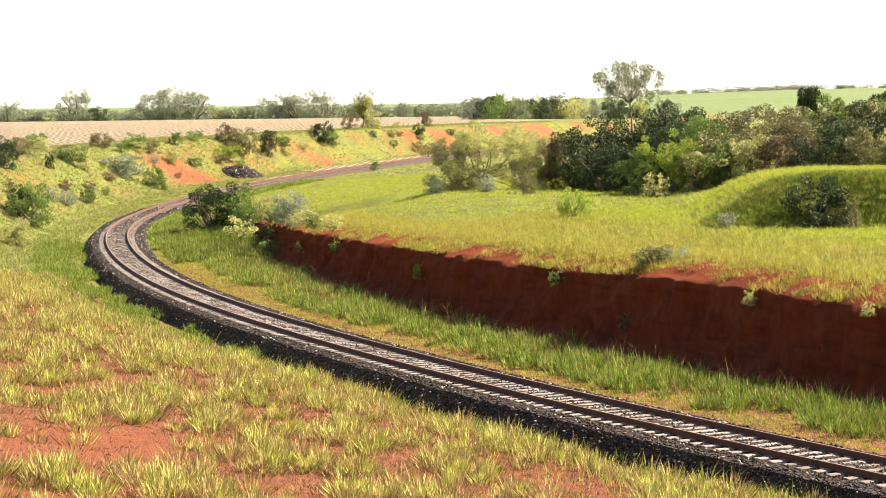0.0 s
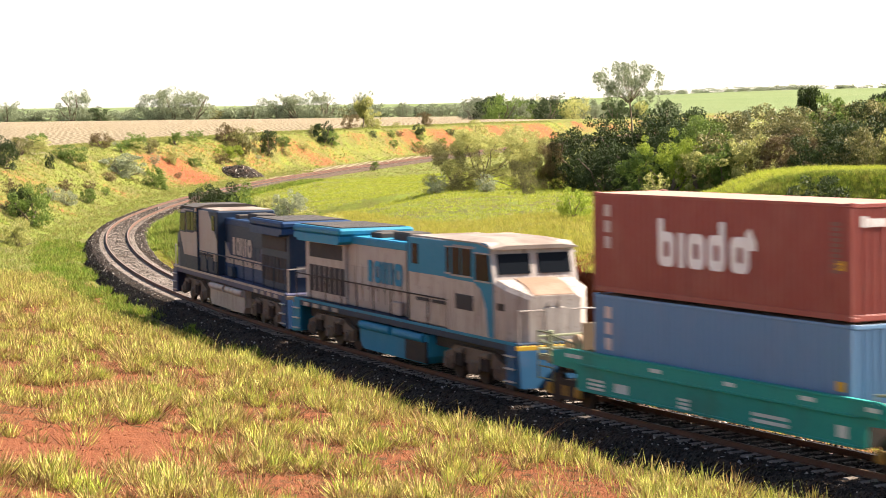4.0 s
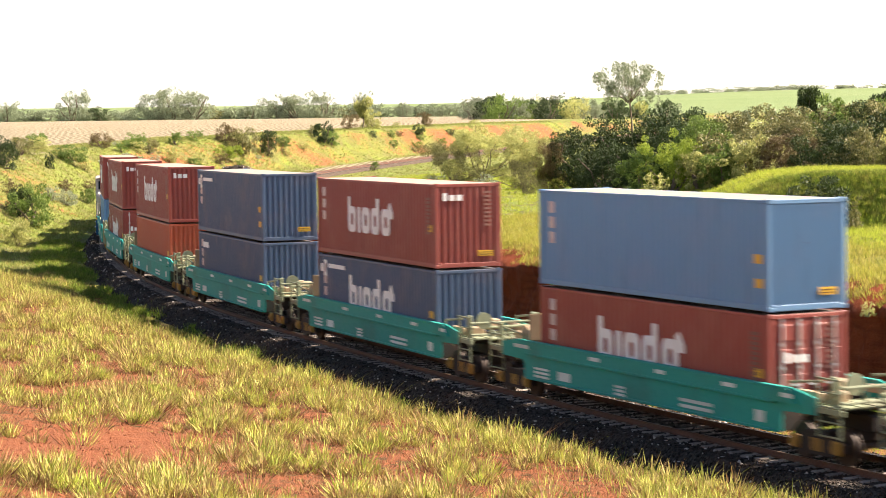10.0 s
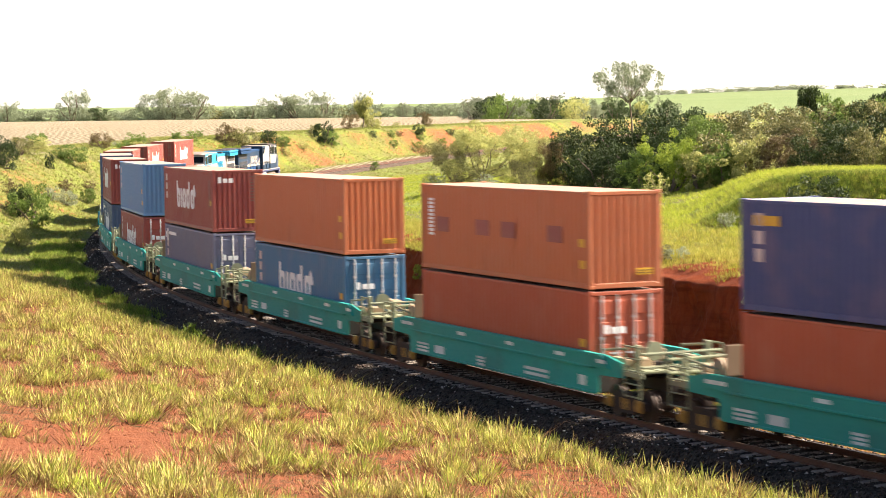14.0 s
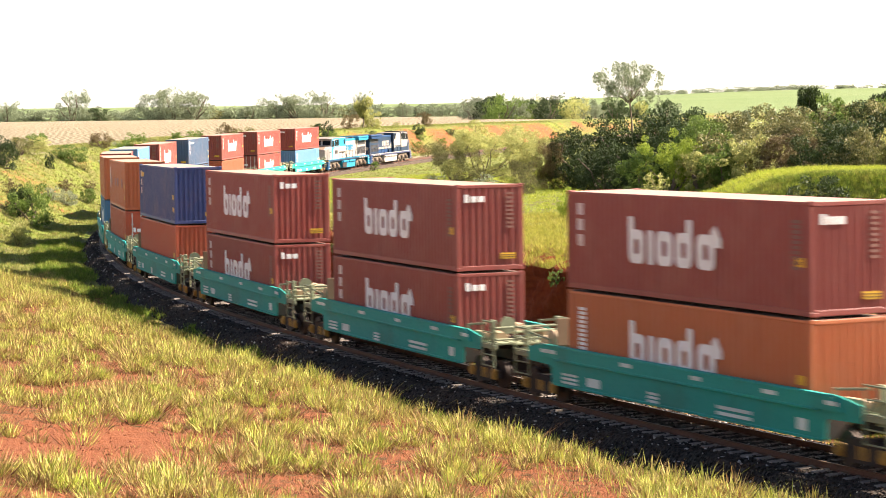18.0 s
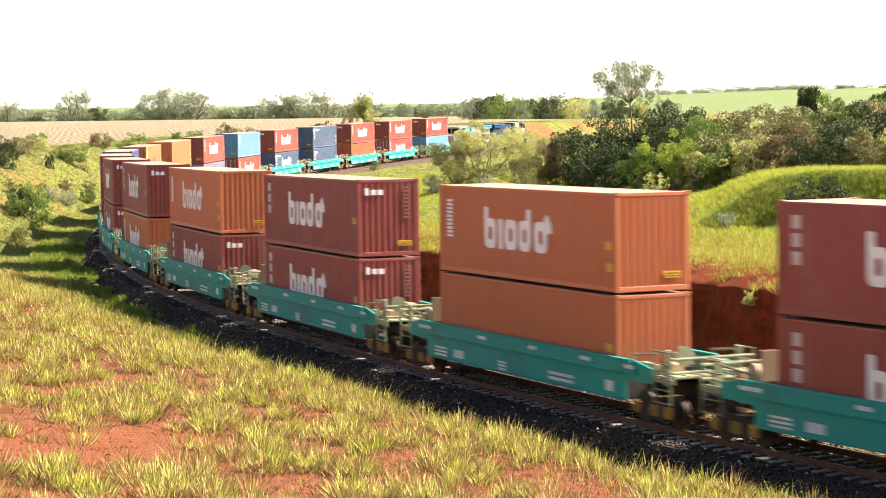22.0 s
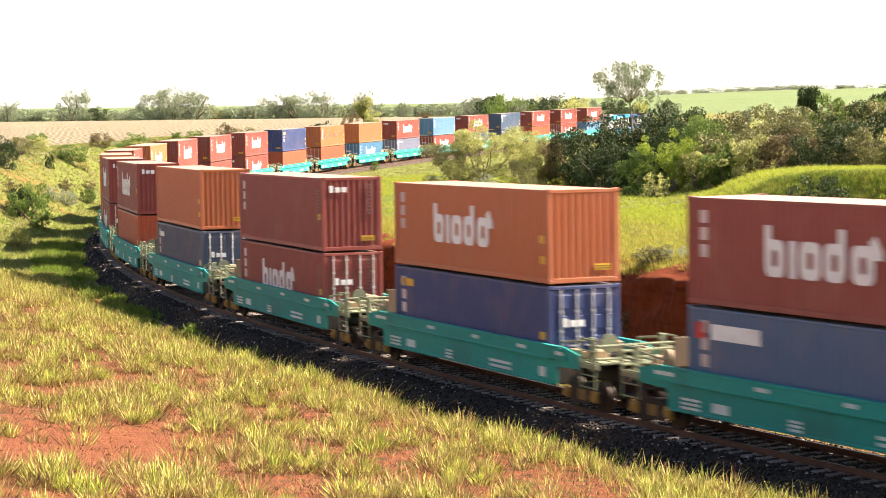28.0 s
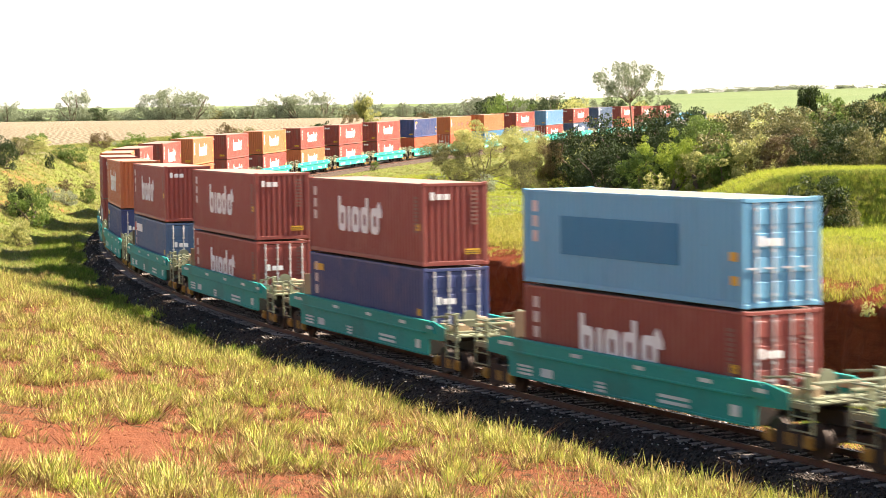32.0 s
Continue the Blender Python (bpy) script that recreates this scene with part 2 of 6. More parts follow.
def cover_weights(x, y, s, d):
    """Shares of bare red earth, of ploughed field and of far green crops."""
    red = 0.16 + 0.16 * rolling(x * 1.0 + 7, y * 0.7, 5.5) + 0.08 * rolling(y, x, 2.2)
    near = (d > 4) & (s < 70)
    red = np.where(near, red + 0.08 + 0.62 * (1 - sm(np.hypot((x + 7.2) / 3.4, (y - 45) / 6.0), 0.45, 1.25)) + 0.35 * (1 - sm(np.hypot((x + 2.0) / 2.0, (y - 52) / 3.0), 0.4, 1.2)), red - 0.16)
    slope = sm(d, np.interp(s, (60, 130, 300), (9, 6, 6)), np.interp(s, (60, 130, 300), (11, 9, 8))) * (1 - sm(d, np.interp(s, (60, 130, 200, 300), (13, 13, 17, 12)), np.interp(s, (60, 130, 200, 300), (20, 17, 20, 14)))) * sm(s, 50, 90)
    red = red + slope * (0.20 + 0.25 * sm(s, 175, 225) + 0.16 * rolling(x * 0.8, y * 0.5, 7.0))
    ditch = (d < -4.5) & (s < 95) & (d > BANK_D - 1)
    red = np.where(ditch, red + 0.10, red)
    tan = sm(d, np.interp(s, (100, 150, 250, 330, 420), (20, 15, 21, 24, 26)), np.interp(s, (100, 150, 250, 330, 420), (23, 18, 25, 28, 30))) * sm(s, 100, 118) * (1 - sm(np.hypot(x, y), 800, 830)) * (1 - sm(x, 60, 75))
    sandy = sm(s, 205, 230) * (1 - sm(s, 320, 350)) * sm(d, 2.2, 2.8) * (1 - sm(d, 5.4, 7.0))
    tan = np.maximum(tan, 0.9 * sandy)
    far = sm(np.hypot(x, y), 760, 900) * (1 - tan)
    return np.clip(red, 0, 1), np.clip(tan, 0, 1), np.clip(far, 0, 1)


_r, _t, _f = cover_weights(_v[:, 0], _v[:, 1], _gs, _gd)
_att = _me.color_attributes.new("cover", "FLOAT_COLOR", "POINT")
_att.data.foreach_set("color", np.stack([_r, _t, _f, np.maximum(sm(_gd, 2.0, 4.5) * (1 - sm(_gs, 62, 84)), 0.75 * (_gd < -2.5) * (_gd > BANK_D - 2.5) * (1 - sm(_gs, 70, 105)))], 1).astype(np.float32).ravel())


# ---- the cut bank of red earth beside the ditch ----
def bank_material():
    m, t, b = mat("cut red earth", 0.95, 0, 0.1)
    co = coords(t, True)
    stretched = coords(t, True, (1, 1, 0.25))
    n1, n2, n3 = noisy(t, co, 0.5, 4), noisy(t, stretched, 3.2, 6, 0.65), noisy(t, co, 14, 5, 0.65)
    c = mix(t, n1, (0.165, 0.036, 0.012), (0.225, 0.055, 0.020))
    c = mix(t, ramp(t, n2, 0.45, 0.72, 0, 0.65), c, (0.085, 0.018, 0.007))
    c = mix(t, ramp(t, n3, 0.58, 0.8, 0, 0.6), c, (0.20, 0.062, 0.028))
    level = noisy(t, coords(t, True, (0.22, 0.22, 1.6)), 2.4, 5, 0.6)
    c = mix(t, ramp(t, level, 0.50, 0.66, 0, 0.5), c, (0.085, 0.019, 0.008))
    t.links.new(c, b.inputs["Base Color"])
    add = t.nodes.new("ShaderNodeMath")
    add.operation = "ADD"
    t.links.new(n2, add.inputs[0])
    t.links.new(n3, add.inputs[1])
    bump(t, b, add.outputs[0], 0.9, 0.12)
    return m


def cut_bank():
    ss = np.arange(-42, 113, 0.3)
    prof = [(0.9, -0.04), (0.35, 0.06), (0.12, 0.2), (0.05, 0.36), (0.0, 0.52), (-0.03, 0.66), (-0.08, 0.77), (-0.18, 0.83), (-0.42, 0.865), (-0.9, 0.91), (-1.5, 0.965), (-2.3, 1.0), (-2.9, 0.985), (-3.5, 0.85)]
    prof = [prof[0]] + [tuple(a + (b - a) * k / 2 for a, b in zip(p, q)) for p, q in zip(prof, prof[1:]) for k in (1, 2)]
    verts, faces = [], []
    for i, s in enumerate(ss):
        zt = float(np.interp(s, LINE_S, LINE_Z))
        lo, hi = -0.65, max(-0.5, float(bank_top(s)) + LIP - zt)
        for j, (dd, hh) in enumerate(prof):
            w = noise.noise(Vector((s * 0.55, hh * 2.2, 3.0))) * 0.55 + noise.noise(Vector((s * 1.7, hh * 3.0, 9.0))) * 0.26 + noise.noise(Vector((s * 0.12, 0, 5.0))) * 0.6 + noise.noise(Vector((s * 2.6, hh * 7.0, 2.0))) * 0.20 + noise.noise(Vector((s * 0.5, hh * 9.0, 7.0))) * 0.16
            zz = lo + (hi - lo) * hh + (noise.noise(Vector((s * 0.8, dd, 1.0))) * 0.16 if j > 12 else 0)
            if j == len(prof) - 1:
                zz = lo + (hi - lo) * 0.82
            verts.append(on_track(s, BANK_D + dd + w * (1 if j else 0.3), zz))
    n = len(prof)
    for i in range(len(ss) - 1):
        for j in range(n - 1):
            a = i * n + j
            faces.append((a, a + n, a + n + 1, a + 1))
    me = mesh_of("earth_bank", verts, faces, True)
    me.materials.append(bank_material())
    return tagged(new("earth_bank", me), "steep cut bank of bare dark red earth", "bank", kind="structure")


cut_bank()


# ---- building blocks ----
def part(name, bm, material, parent, label="", smooth=False):
    """Links a bmesh, or a mesh that others share, as one object under a thing."""
    if isinstance(bm, bmesh.types.BMesh):
        me = bpy.data.meshes.new(name)
        bm.to_mesh(me)
        bm.free()
        if smooth:
            me.polygons.foreach_set("use_smooth", [True] * len(me.polygons))
    else:
        me = bm
    ob = new(name, me)
    if not me.materials:
        me.materials.append(material)
    elif me.materials[0] is not material:
        ob.material_slots[0].link = "OBJECT"
        ob.material_slots[0].material = material
    ob.parent = parent
    if label:
        ob["label"] = label
    return ob


def box(bm, c, size, bevel=0.0, rot=None):
    m = Matrix.Translation(c) @ (rot or Matrix.Identity(4)) @ Matrix.Diagonal((*size, 1))
    r = bmesh.ops.create_cube(bm, size=1, matrix=m)
    if bevel:
        es = list({e for v in r["verts"] for e in v.link_edges})
        bmesh.ops.bevel(bm, geom=es, offset=bevel, segments=1, affect="EDGES", profile=0.5)
    return bm


def rod(bm, a, b, r, n=8, r2=None):
    a, b = Vector(a), Vector(b)
    m = Matrix.Translation((a + b) / 2) @ (b - a).to_track_quat("Z", "Y").to_matrix().to_4x4()
    bmesh.ops.create_cone(bm, cap_ends=True, segments=n, radius1=r, radius2=r if r2 is None else r2, depth=(b - a).length, matrix=m)
    return bm


def prism(bm, pts, y0, y1, axis="y"):
    """A flat outline in x and z, made as thick as y0 to y1."""
    put = (lambda u, w, q: (u, q, w)) if axis == "y" else (lambda u, w, q: (q, u, w))
    a = [bm.verts.new(put(u, w, y0)) for u, w in pts]
    b = [bm.verts.new(put(u, w, y1)) for u, w in pts]
    bm.faces.new(a)
    bm.faces.new(b[::-1])
    for i in range(len(pts)):
        j = (i + 1) % len(pts)
        bm.faces.new((a[j], a[i], b[i], b[j]))
    bmesh.ops.recalc_face_normals(bm, faces=bm.faces)
    return bm


def B():
    return bmesh.new()


def empty(name, m=None):
    e = new(name)
    e.empty_display_size = 0.2
    if m is not None:
        e.matrix_basis = m
    return e


# ---- railway track ----
RUST = weathered("rusty rail steel", (0.13, 0.060, 0.036), (0.075, 0.034, 0.02), 0.75, 0.2, 0.5, 4, True, 0)
SHINE = weathered("worn rail head", (0.30, 0.20, 0.145), (0.20, 0.11, 0.07), 0.45, 0.6, 0.5, 3, True, 0)
SLEEPER = weathered("concrete sleeper", (0.23, 0.19, 0.16), (0.09, 0.06, 0.045), 0.85, 0, 0.8, 3, True, 0.2)


def ballast_material(name, dark, light):
    m, t, b = mat(name, 0.95, 0, 0.1)
    co = coords(t, True)
    v = t.nodes.new("ShaderNodeTexVoronoi")
    v.inputs["Scale"].default_value = 13
    t.links.new(co, v.inputs["Vector"])
    sep = t.nodes.new("ShaderNodeSeparateColor")
    t.links.new(v.outputs["Color"], sep.inputs[0])
    c = mix(t, sep.outputs[0], dark, light)
    big = noisy(t, co, 0.8, 4)
    c = mix(t, ramp(t, big, 0.5, 0.75, 0, 0.5), c, (0.085, 0.047, 0.032))
    t.links.new(c, b.inputs["Base Color"])
    bump(t, b, v.outputs["Distance"], 1.0, 0.06)
    return m


def sweep(name, prof, s0, s1, step, jitter=0.0):
    """A cross-section (d, up) carried along the line."""
    ss = np.arange(s0, s1 + step / 2, step)
    n = len(prof)
    verts, faces = [], []
    for s in ss:
        for d, u in prof:
            q = on_track(s, d, u)
            if jitter:
                q = q + np.array((0, 0, noise.noise(Vector((s * 1.7, d * 2, 0.5))) * jitter))
            verts.append(q)
    for i in range(len(ss) - 1):
        for j in range(n - 1):
            a = i * n + j
            faces.append((a, a + 1, a + n + 1, a + n))
    return mesh_of(name, verts, faces)


def railway():
    root = tagged(empty("railway_track"), "single curved railway track on dark ballast", "track", kind="structure")
    bed = sweep("ballast", [(-3.0, -1.15), (-2.6, -0.85), (-2.3, -0.55), (-1.95, -0.25), (-1.5, -0.215), (-1.0, -0.20), (-0.5, -0.185), (0, -0.18), (0.5, -0.185), (1.0, -0.20), (1.5, -0.215), (1.95, -0.25), (2.25, -0.55), (2.55, -0.85), (2.9, -1.15)], -60, 150, 0.5, jitter=0.05)
    part("ballast", bed, ballast_material("crushed stone", (0.006, 0.005, 0.0045), (0.070, 0.058, 0.048)), root, "dark grey crushed stone ballast")
    dusty = ballast_material("dusty crushed stone", (0.035, 0.026, 0.020), (0.13, 0.095, 0.07))
    bed2 = sweep("ballast", [(-2.8, -1.0), (-1.9, -0.25), (-1.0, -0.19), (0, -0.17), (1.0, -0.19), (1.9, -0.25), (2.7, -1.0)], 150, 695, 1, jitter=0.04)
    part("ballast", bed2, dusty, root, "dusty brown crushed stone ballast")
    bed3 = sweep("ballast", [(-3.0, -1.15), (-1.95, -0.25), (0, -0.20), (1.95, -0.25), (2.9, -1.15)], -655, -60, 2.5)
    part("ballast", bed3, bed.materials[0], root)
    for side in (-1, 1):
        c = side * 0.835
        for a, b, st in ((-655, -60, 4), (-60, 300, 1.0), (300, 695, 3)):
            web = sweep("rail", [(c - 0.07, -0.165), (c - 0.07, -0.15), (c - 0.012, -0.13), (c - 0.012, -0.035), (c - 0.034, -0.025), (c - 0.034, -0.004), (c + 0.034, -0.004), (c + 0.034, -0.025), (c + 0.012, -0.035), (c + 0.012, -0.13), (c + 0.07, -0.15), (c + 0.07, -0.165)], a, b, st)
            r = part("rail", web, RUST, root, "rusty brown steel rail")
            head = sweep("rail_head", [(c - 0.030, -0.002), (c - 0.022, 0.0), (c + 0.022, 0.0), (c + 0.030, -0.002)], a, b, st)
            part("rail_head", head, SHINE, r, "polished rail head")
    return root


TRACK = railway()
_bm = B()
box(_bm, (0, 0, 0), (0.24, 2.75, 0.16), 0.02)
for _q in (-0.835, 0.835):
    for _e in (-0.115, 0.115):
        box(_bm, (0, _q + _e, 0.088), (0.13, 0.07, 0.03))
SLEEPER_MESH = bpy.data.meshes.new("sleeper")
_bm.to_mesh(SLEEPER_MESH)
_bm.free()
SLEEPER_MESH.materials.append(SLEEPER)


def sleepers():
    rs = random.Random(3)
    for i in range(300):
        s = -26 + i * 0.6
        q = on_track(s, rs.uniform(-0.03, 0.03), -0.245)
        ob = new("sleeper", SLEEPER_MESH)
        ob.parent = TRACK
        ob.matrix_basis = pose(q[0], q[1], q[2], 0, 0, math.degrees(np.interp(s, LINE_S, LINE_H)) + rs.uniform(-1.5, 1.5))
    bm = B()
    for s in np.arange(154, 420, 0.65):
        q = on_track(s, 0, -0.245)
        box(bm, q, (0.24, 2.75, 0.16), 0, Matrix.Rotation(np.interp(s, LINE_S, LINE_H), 4, "Z"))
    ob = part("sleepers_far", bm, SLEEPER, TRACK)
    ob["kind"] = "stuff"


sleepers()


# ---- freight containers ----
CL, CW, CH = 12.192, 2.438, 2.896


def corrugated(length, height, pitch, depth, flat=0.35):
    """A panel in x and z with upright ribs that stand out along +y by depth."""
    xs_ = []
    n = max(1, round(length / pitch))
    p = length / n
    for i in range(n):
        a = -length / 2 + i * p
        xs_ += [(a, depth), (a + p * flat, depth), (a + p * 0.5, 0.0), (a + p * (0.5 + flat), 0.0)]
    xs_.append((length / 2, depth))
    v, f = [], []
    for x, y in xs_:
        v += [(x, y, 0.0), (x, y, height)]
    for i in range(len(xs_) - 1):
        f.append((2 * i + 1, 2 * i + 3, 2 * i + 2, 2 * i))
    return v, f


def panel_mesh(name, length, height, pitch, depth, turn):
    v, f = corrugated(length, height, pitch, depth)
    me = mesh_of(name, v, f)
    me.transform(turn)
    return me


def mesh_from(name, bm):
    me = bpy.data.meshes.new(name)
    bm.to_mesh(me)
    bm.free()
    return me


SIDE_L = panel_mesh("side_panel", CL - 0.3, CH - 0.26, 0.285, 0.036, Matrix.Translation((0, CW / 2 - 0.045, 0.16)))
SIDE_R = panel_mesh("side_panel", CL - 0.3, CH - 0.26, 0.285, 0.036, Matrix.Translation((0, -CW / 2 + 0.045, 0.16)) @ Matrix.Rotation(math.pi, 4, "Z"))
END_R = panel_mesh("end_panel", CW - 0.28, CH - 0.26, 0.24, 0.052, Matrix.Translation((-CL / 2 + 0.065, 0, 0.16)) @ Matrix.Rotation(math.pi / 2, 4, "Z"))
END_F = panel_mesh("end_panel", CW - 0.28, CH - 0.26, 0.24, 0.052, Matrix.Translation((CL / 2 - 0.065, 0, 0.16)) @ Matrix.Rotation(-math.pi / 2, 4, "Z"))


def frame_mesh():
    bm = B()
    for sx in (-1, 1):
        for sy in (-1, 1):
            box(bm, (sx * (CL / 2 - 0.09), sy * (CW / 2 - 0.07), CH / 2), (0.17, 0.138, CH - 0.24), 0.012)
        box(bm, (sx * (CL / 2 - 0.06), 0, CH - 0.075), (0.11, CW - 0.30, 0.11), 0.01)
        box(bm, (sx * (CL / 2 - 0.06), 0, 0.09), (0.11, CW - 0.30, 0.15), 0.01)
    for sy in (-1, 1):
        box(bm, (0, sy * (CW / 2 - 0.04), CH - 0.07), (CL - 0.34, 0.07, 0.08), 0.008)
        box(bm, (0, sy * (CW / 2 - 0.04), 0.09), (CL - 0.34, 0.07, 0.15), 0.008)
    return mesh_from("frame", bm)


def roof_mesh():
    v, f = corrugated(CL - 0.24, CW - 0.14, 0.42, 0.02)
    me = mesh_of("roof", v, f)
    me.transform(Matrix.Translation((0, -(CW - 0.14) / 2, CH - 0.05)) @ Matrix(((1, 0, 0, 0), (0, 0, 1, 0), (0, 1, 0, 0), (0, 0, 0, 1))))
    return me


def castings_mesh():
    bm = B()
    box(bm, (0, 0, 0), (0.178, 0.162, 0.118), 0.012)
    return mesh_from("corner_casting", bm)


def door_mesh(sy):
    bm = B()
    w = (CW - 0.30) / 2
    c = sy * w / 2
    box(bm, (-CL / 2 + 0.05, c, CH / 2), (0.05, w - 0.012, CH - 0.30), 0.006)
    for k in range(4):
        box(bm, (-CL / 2 + 0.022, c, 0.48 + k * 0.64), (0.03, w - 0.16, 0.42), 0.012)
    return mesh_from("door", bm)


def lock_rod_mesh():
    bm = B()
    rod(bm, (0, 0, 0.14), (0, 0, CH - 0.12), 0.03, 8)
    for z in (0.35, 0.95, 1.5, 2.1, 2.6):
        box(bm, (0.01, 0, z), (0.05, 0.12, 0.07))
    box(bm, (-0.02, 0.12, 1.05), (0.025, 0.34, 0.05))
    return mesh_from("lock_rod", bm)


FRAME, ROOF, CASTING = frame_mesh(), roof_mesh(), castings_mesh()
DOORS, LOCK_ROD = {-1: door_mesh(-1), 1: door_mesh(1)}, lock_rod_mesh()
_b = B()
box(_b, (0, 0, 0.10), (CL - 0.25, CW - 0.16, 0.10))
FLOOR_MESH = mesh_from("underframe", _b)


def rounded(w, h, r, n=4):
    """The outline of a block with round corners, from its lower left."""
    out = []
    for cx, cz, a0 in ((r, r, 180), (w - r, r, 270), (w - r, h - r, 0), (r, h - r, 90)):
        for k in range(n + 1):
            a = radians(a0 + 90 * k / n)
            out.append((cx + r * math.cos(a), cz + r * math.sin(a)))
    return out


def slotted(bm, x, w, h, slot=0.16, rise=0.30):
    """A round-cornered block with a slot through it."""
    bar, lo = (w - slot) / 2, (h - rise) / 2
    outer = [(x + u, v) for u, v in rounded(w, h, min(w, h) * 0.30)]
    inner = [(x + bar + u, lo + v) for u, v in rounded(slot, rise, slot * 0.45)]
    rings = [[bm.verts.new((u, q, v)) for u, v in pts] for pts in (outer, inner) for q in (-0.006, 0.006)]
    n = len(outer)
    for i in range(n):
        j = (i + 1) % n
        for a, b in ((0, 2), (3, 1), (1, 0), (2, 3)):
            bm.faces.new((rings[a][i], rings[a][j], rings[b][j], rings[b][i]))


def logo_mesh():
    """The big white house mark on a side: a row of plain slotted blocks and bars."""
    bm = B()
    for x, w, h, slot in ((0, 0.82, 0.96, 0.26), (1.02, 0.27, 0.96, 0), (1.46, 0.82, 0.96, 0.26), (2.44, 0.82, 0.96, 0.26), (3.50, 0.86, 0.96, 0.27)):
        if slot:
            slotted(bm, x, w, h, slot, 0.44)
        else:
            prism(bm, [(x + u, v) for u, v in rounded(w, h, 0.05, 2)], -0.006, 0.006)
    for x in (0.13, 3.12):
        prism(bm, [(x - 0.13 + u, 0.72 + v) for u, v in rounded(0.26, 0.60, 0.05, 2)], -0.009, 0.009)
    prism(bm, [(4.18, 0.62), (4.66, 0.62), (4.66, 0.84), (4.40, 1.20), (4.18, 1.04)], -0.009, 0.009)
    bmesh.ops.translate(bm, verts=bm.verts, vec=(-2.32, 0, 0))
    return mesh_from("logo", bm)


def bars_mesh(name, rows):
    bm = B()
    for x, z, w, h in rows:
        box(bm, (x, 0, z), (w, 0.008, h))
    return mesh_from(name, bm)


LOGO = logo_mesh()
CODE_BARS = bars_mesh("code_marking", [(0, 0.0, 0.34, 0.34), (0, 0.46, 0.34, 0.34), (0, 0.92, 0.34, 0.34)])
CODE_STRIP = bars_mesh("code_marking", [(0, 0.13 * k, 0.42, 0.085) for k in range(10)])
END_MARK = bars_mesh("end_marking", [(-0.34, 0.01, 0.15, 0.27), (-0.08, -0.02, 0.21, 0.20), (0.19, -0.02, 0.21, 0.20)])
END_CODE = bars_mesh("end_code", [(0, 0.14 * k, 0.30, 0.07) for k in range(9)])
PLATE = bars_mesh("warning_plate", [(0, 0, 0.55, 0.20)])
PLATE_LINES = bars_mesh("data_plate", [(0, 0.035, 0.5, 0.018), (0, -0.04, 0.5, 0.018)])
SMALL_PLATE = bars_mesh("warning_plate", [(0, 0, 0.34, 0.24)])
TITLE_BAR = bars_mesh("title_marking", [(0, 0, 1.9, 0.16), (-1.3, -0.1, 0.34, 0.62), (-1.5, -0.1, 0.62, 0.3)])
SHORT_BAR = bars_mesh("title_marking", [(0, 0, 1.1, 0.26)])
WIDE_BAR = bars_mesh("title_marking", [(0, 0, 2.2, 0.42)])
BLOCK = bars_mesh("title_marking", [(-0.9, 0, 0.5, 0.45)])
PANEL = bars_mesh("paint_patch", [(0, 0, 6.6, 1.15)])
PATCH = bars_mesh("paint_patch", [(0, 0, 1.0, 0.5)])


def paint(name, col, amount=0.35, gloss=1.0):
    """Container paint: streaks that run down, rust spots, a dusty bloom and dents."""
    m, t, b = mat(name, 0.6, 0, 0.25 + 0.4 * gloss)
    b.inputs["Coat Weight"].default_value, b.inputs["Coat Roughness"].default_value = 0.2 * gloss, 0.6
    co, streak = coords(t), coords(t, False, (1, 1, 0.12))
    big, fine, run = noisy(t, co, 0.7, 4), noisy(t, co, 9, 6, 0.65), noisy(t, streak, 4.5, 5, 0.6)
    dust = tuple(0.6 * v + 0.4 * w for v, w in zip(col, (0.45, 0.24, 0.15)))
    c = mix(t, ramp(t, big, 0.45, 0.72, 0, amount), col, dust)
    c = mix(t, ramp(t, run, 0.52, 0.75, 0, 0.45), c, tuple(v * 0.62 for v in col))
    c = mix(t, ramp(t, fine, 0.66, 0.74, 0, 0.7), c, (0.13, 0.05, 0.03))
    info = t.nodes.new("ShaderNodeObjectInfo")
    h = t.nodes.new("ShaderNodeHueSaturation")
    t.links.new(ramp(t, info.outputs["Random"], 0, 1, 0.9, 1.1), h.inputs["Value"])
    t.links.new(c, h.inputs["Color"])
    t.links.new(h.outputs[0], b.inputs["Base Color"])
    t.links.new(ramp(t, fine, 0.3, 0.7, 0.52, 0.70), b.inputs["Roughness"])
    bump(t, b, big, 0.25, 0.05)
    return m


PAINT = {
    "maroon": (paint("maroon paint", (0.262, 0.036, 0.021)), "dark maroon red"),
    "orange": (paint("orange paint", (0.49, 0.125, 0.030)), "rusty orange"),
    "vermilion": (paint("vermilion paint", (0.43, 0.070, 0.017)), "orange-red"),
    "navy": (paint("navy paint", (0.036, 0.074, 0.145)), "dull navy blue"),
    "royal": (paint("royal blue paint", (0.020, 0.040, 0.155)), "deep royal blue"),
    "blue": (paint("mid blue paint", (0.030, 0.145, 0.265)), "mid blue"),
    "denim": (paint("denim blue paint", (0.055, 0.115, 0.215)), "faded denim blue"),
    "slate": (paint("slate paint", (0.15, 0.155, 0.23)), "faded slate blue"),
    "sky": (paint("sky blue paint", (0.115, 0.37, 0.56), 0.15), "light sky blue"),
    "steel": (paint("steel blue paint", (0.095, 0.225, 0.39), 0.2), "faded steel blue"),
    "charcoal": (paint("charcoal blue paint", (0.058, 0.075, 0.12)), "dark charcoal blue"),
}
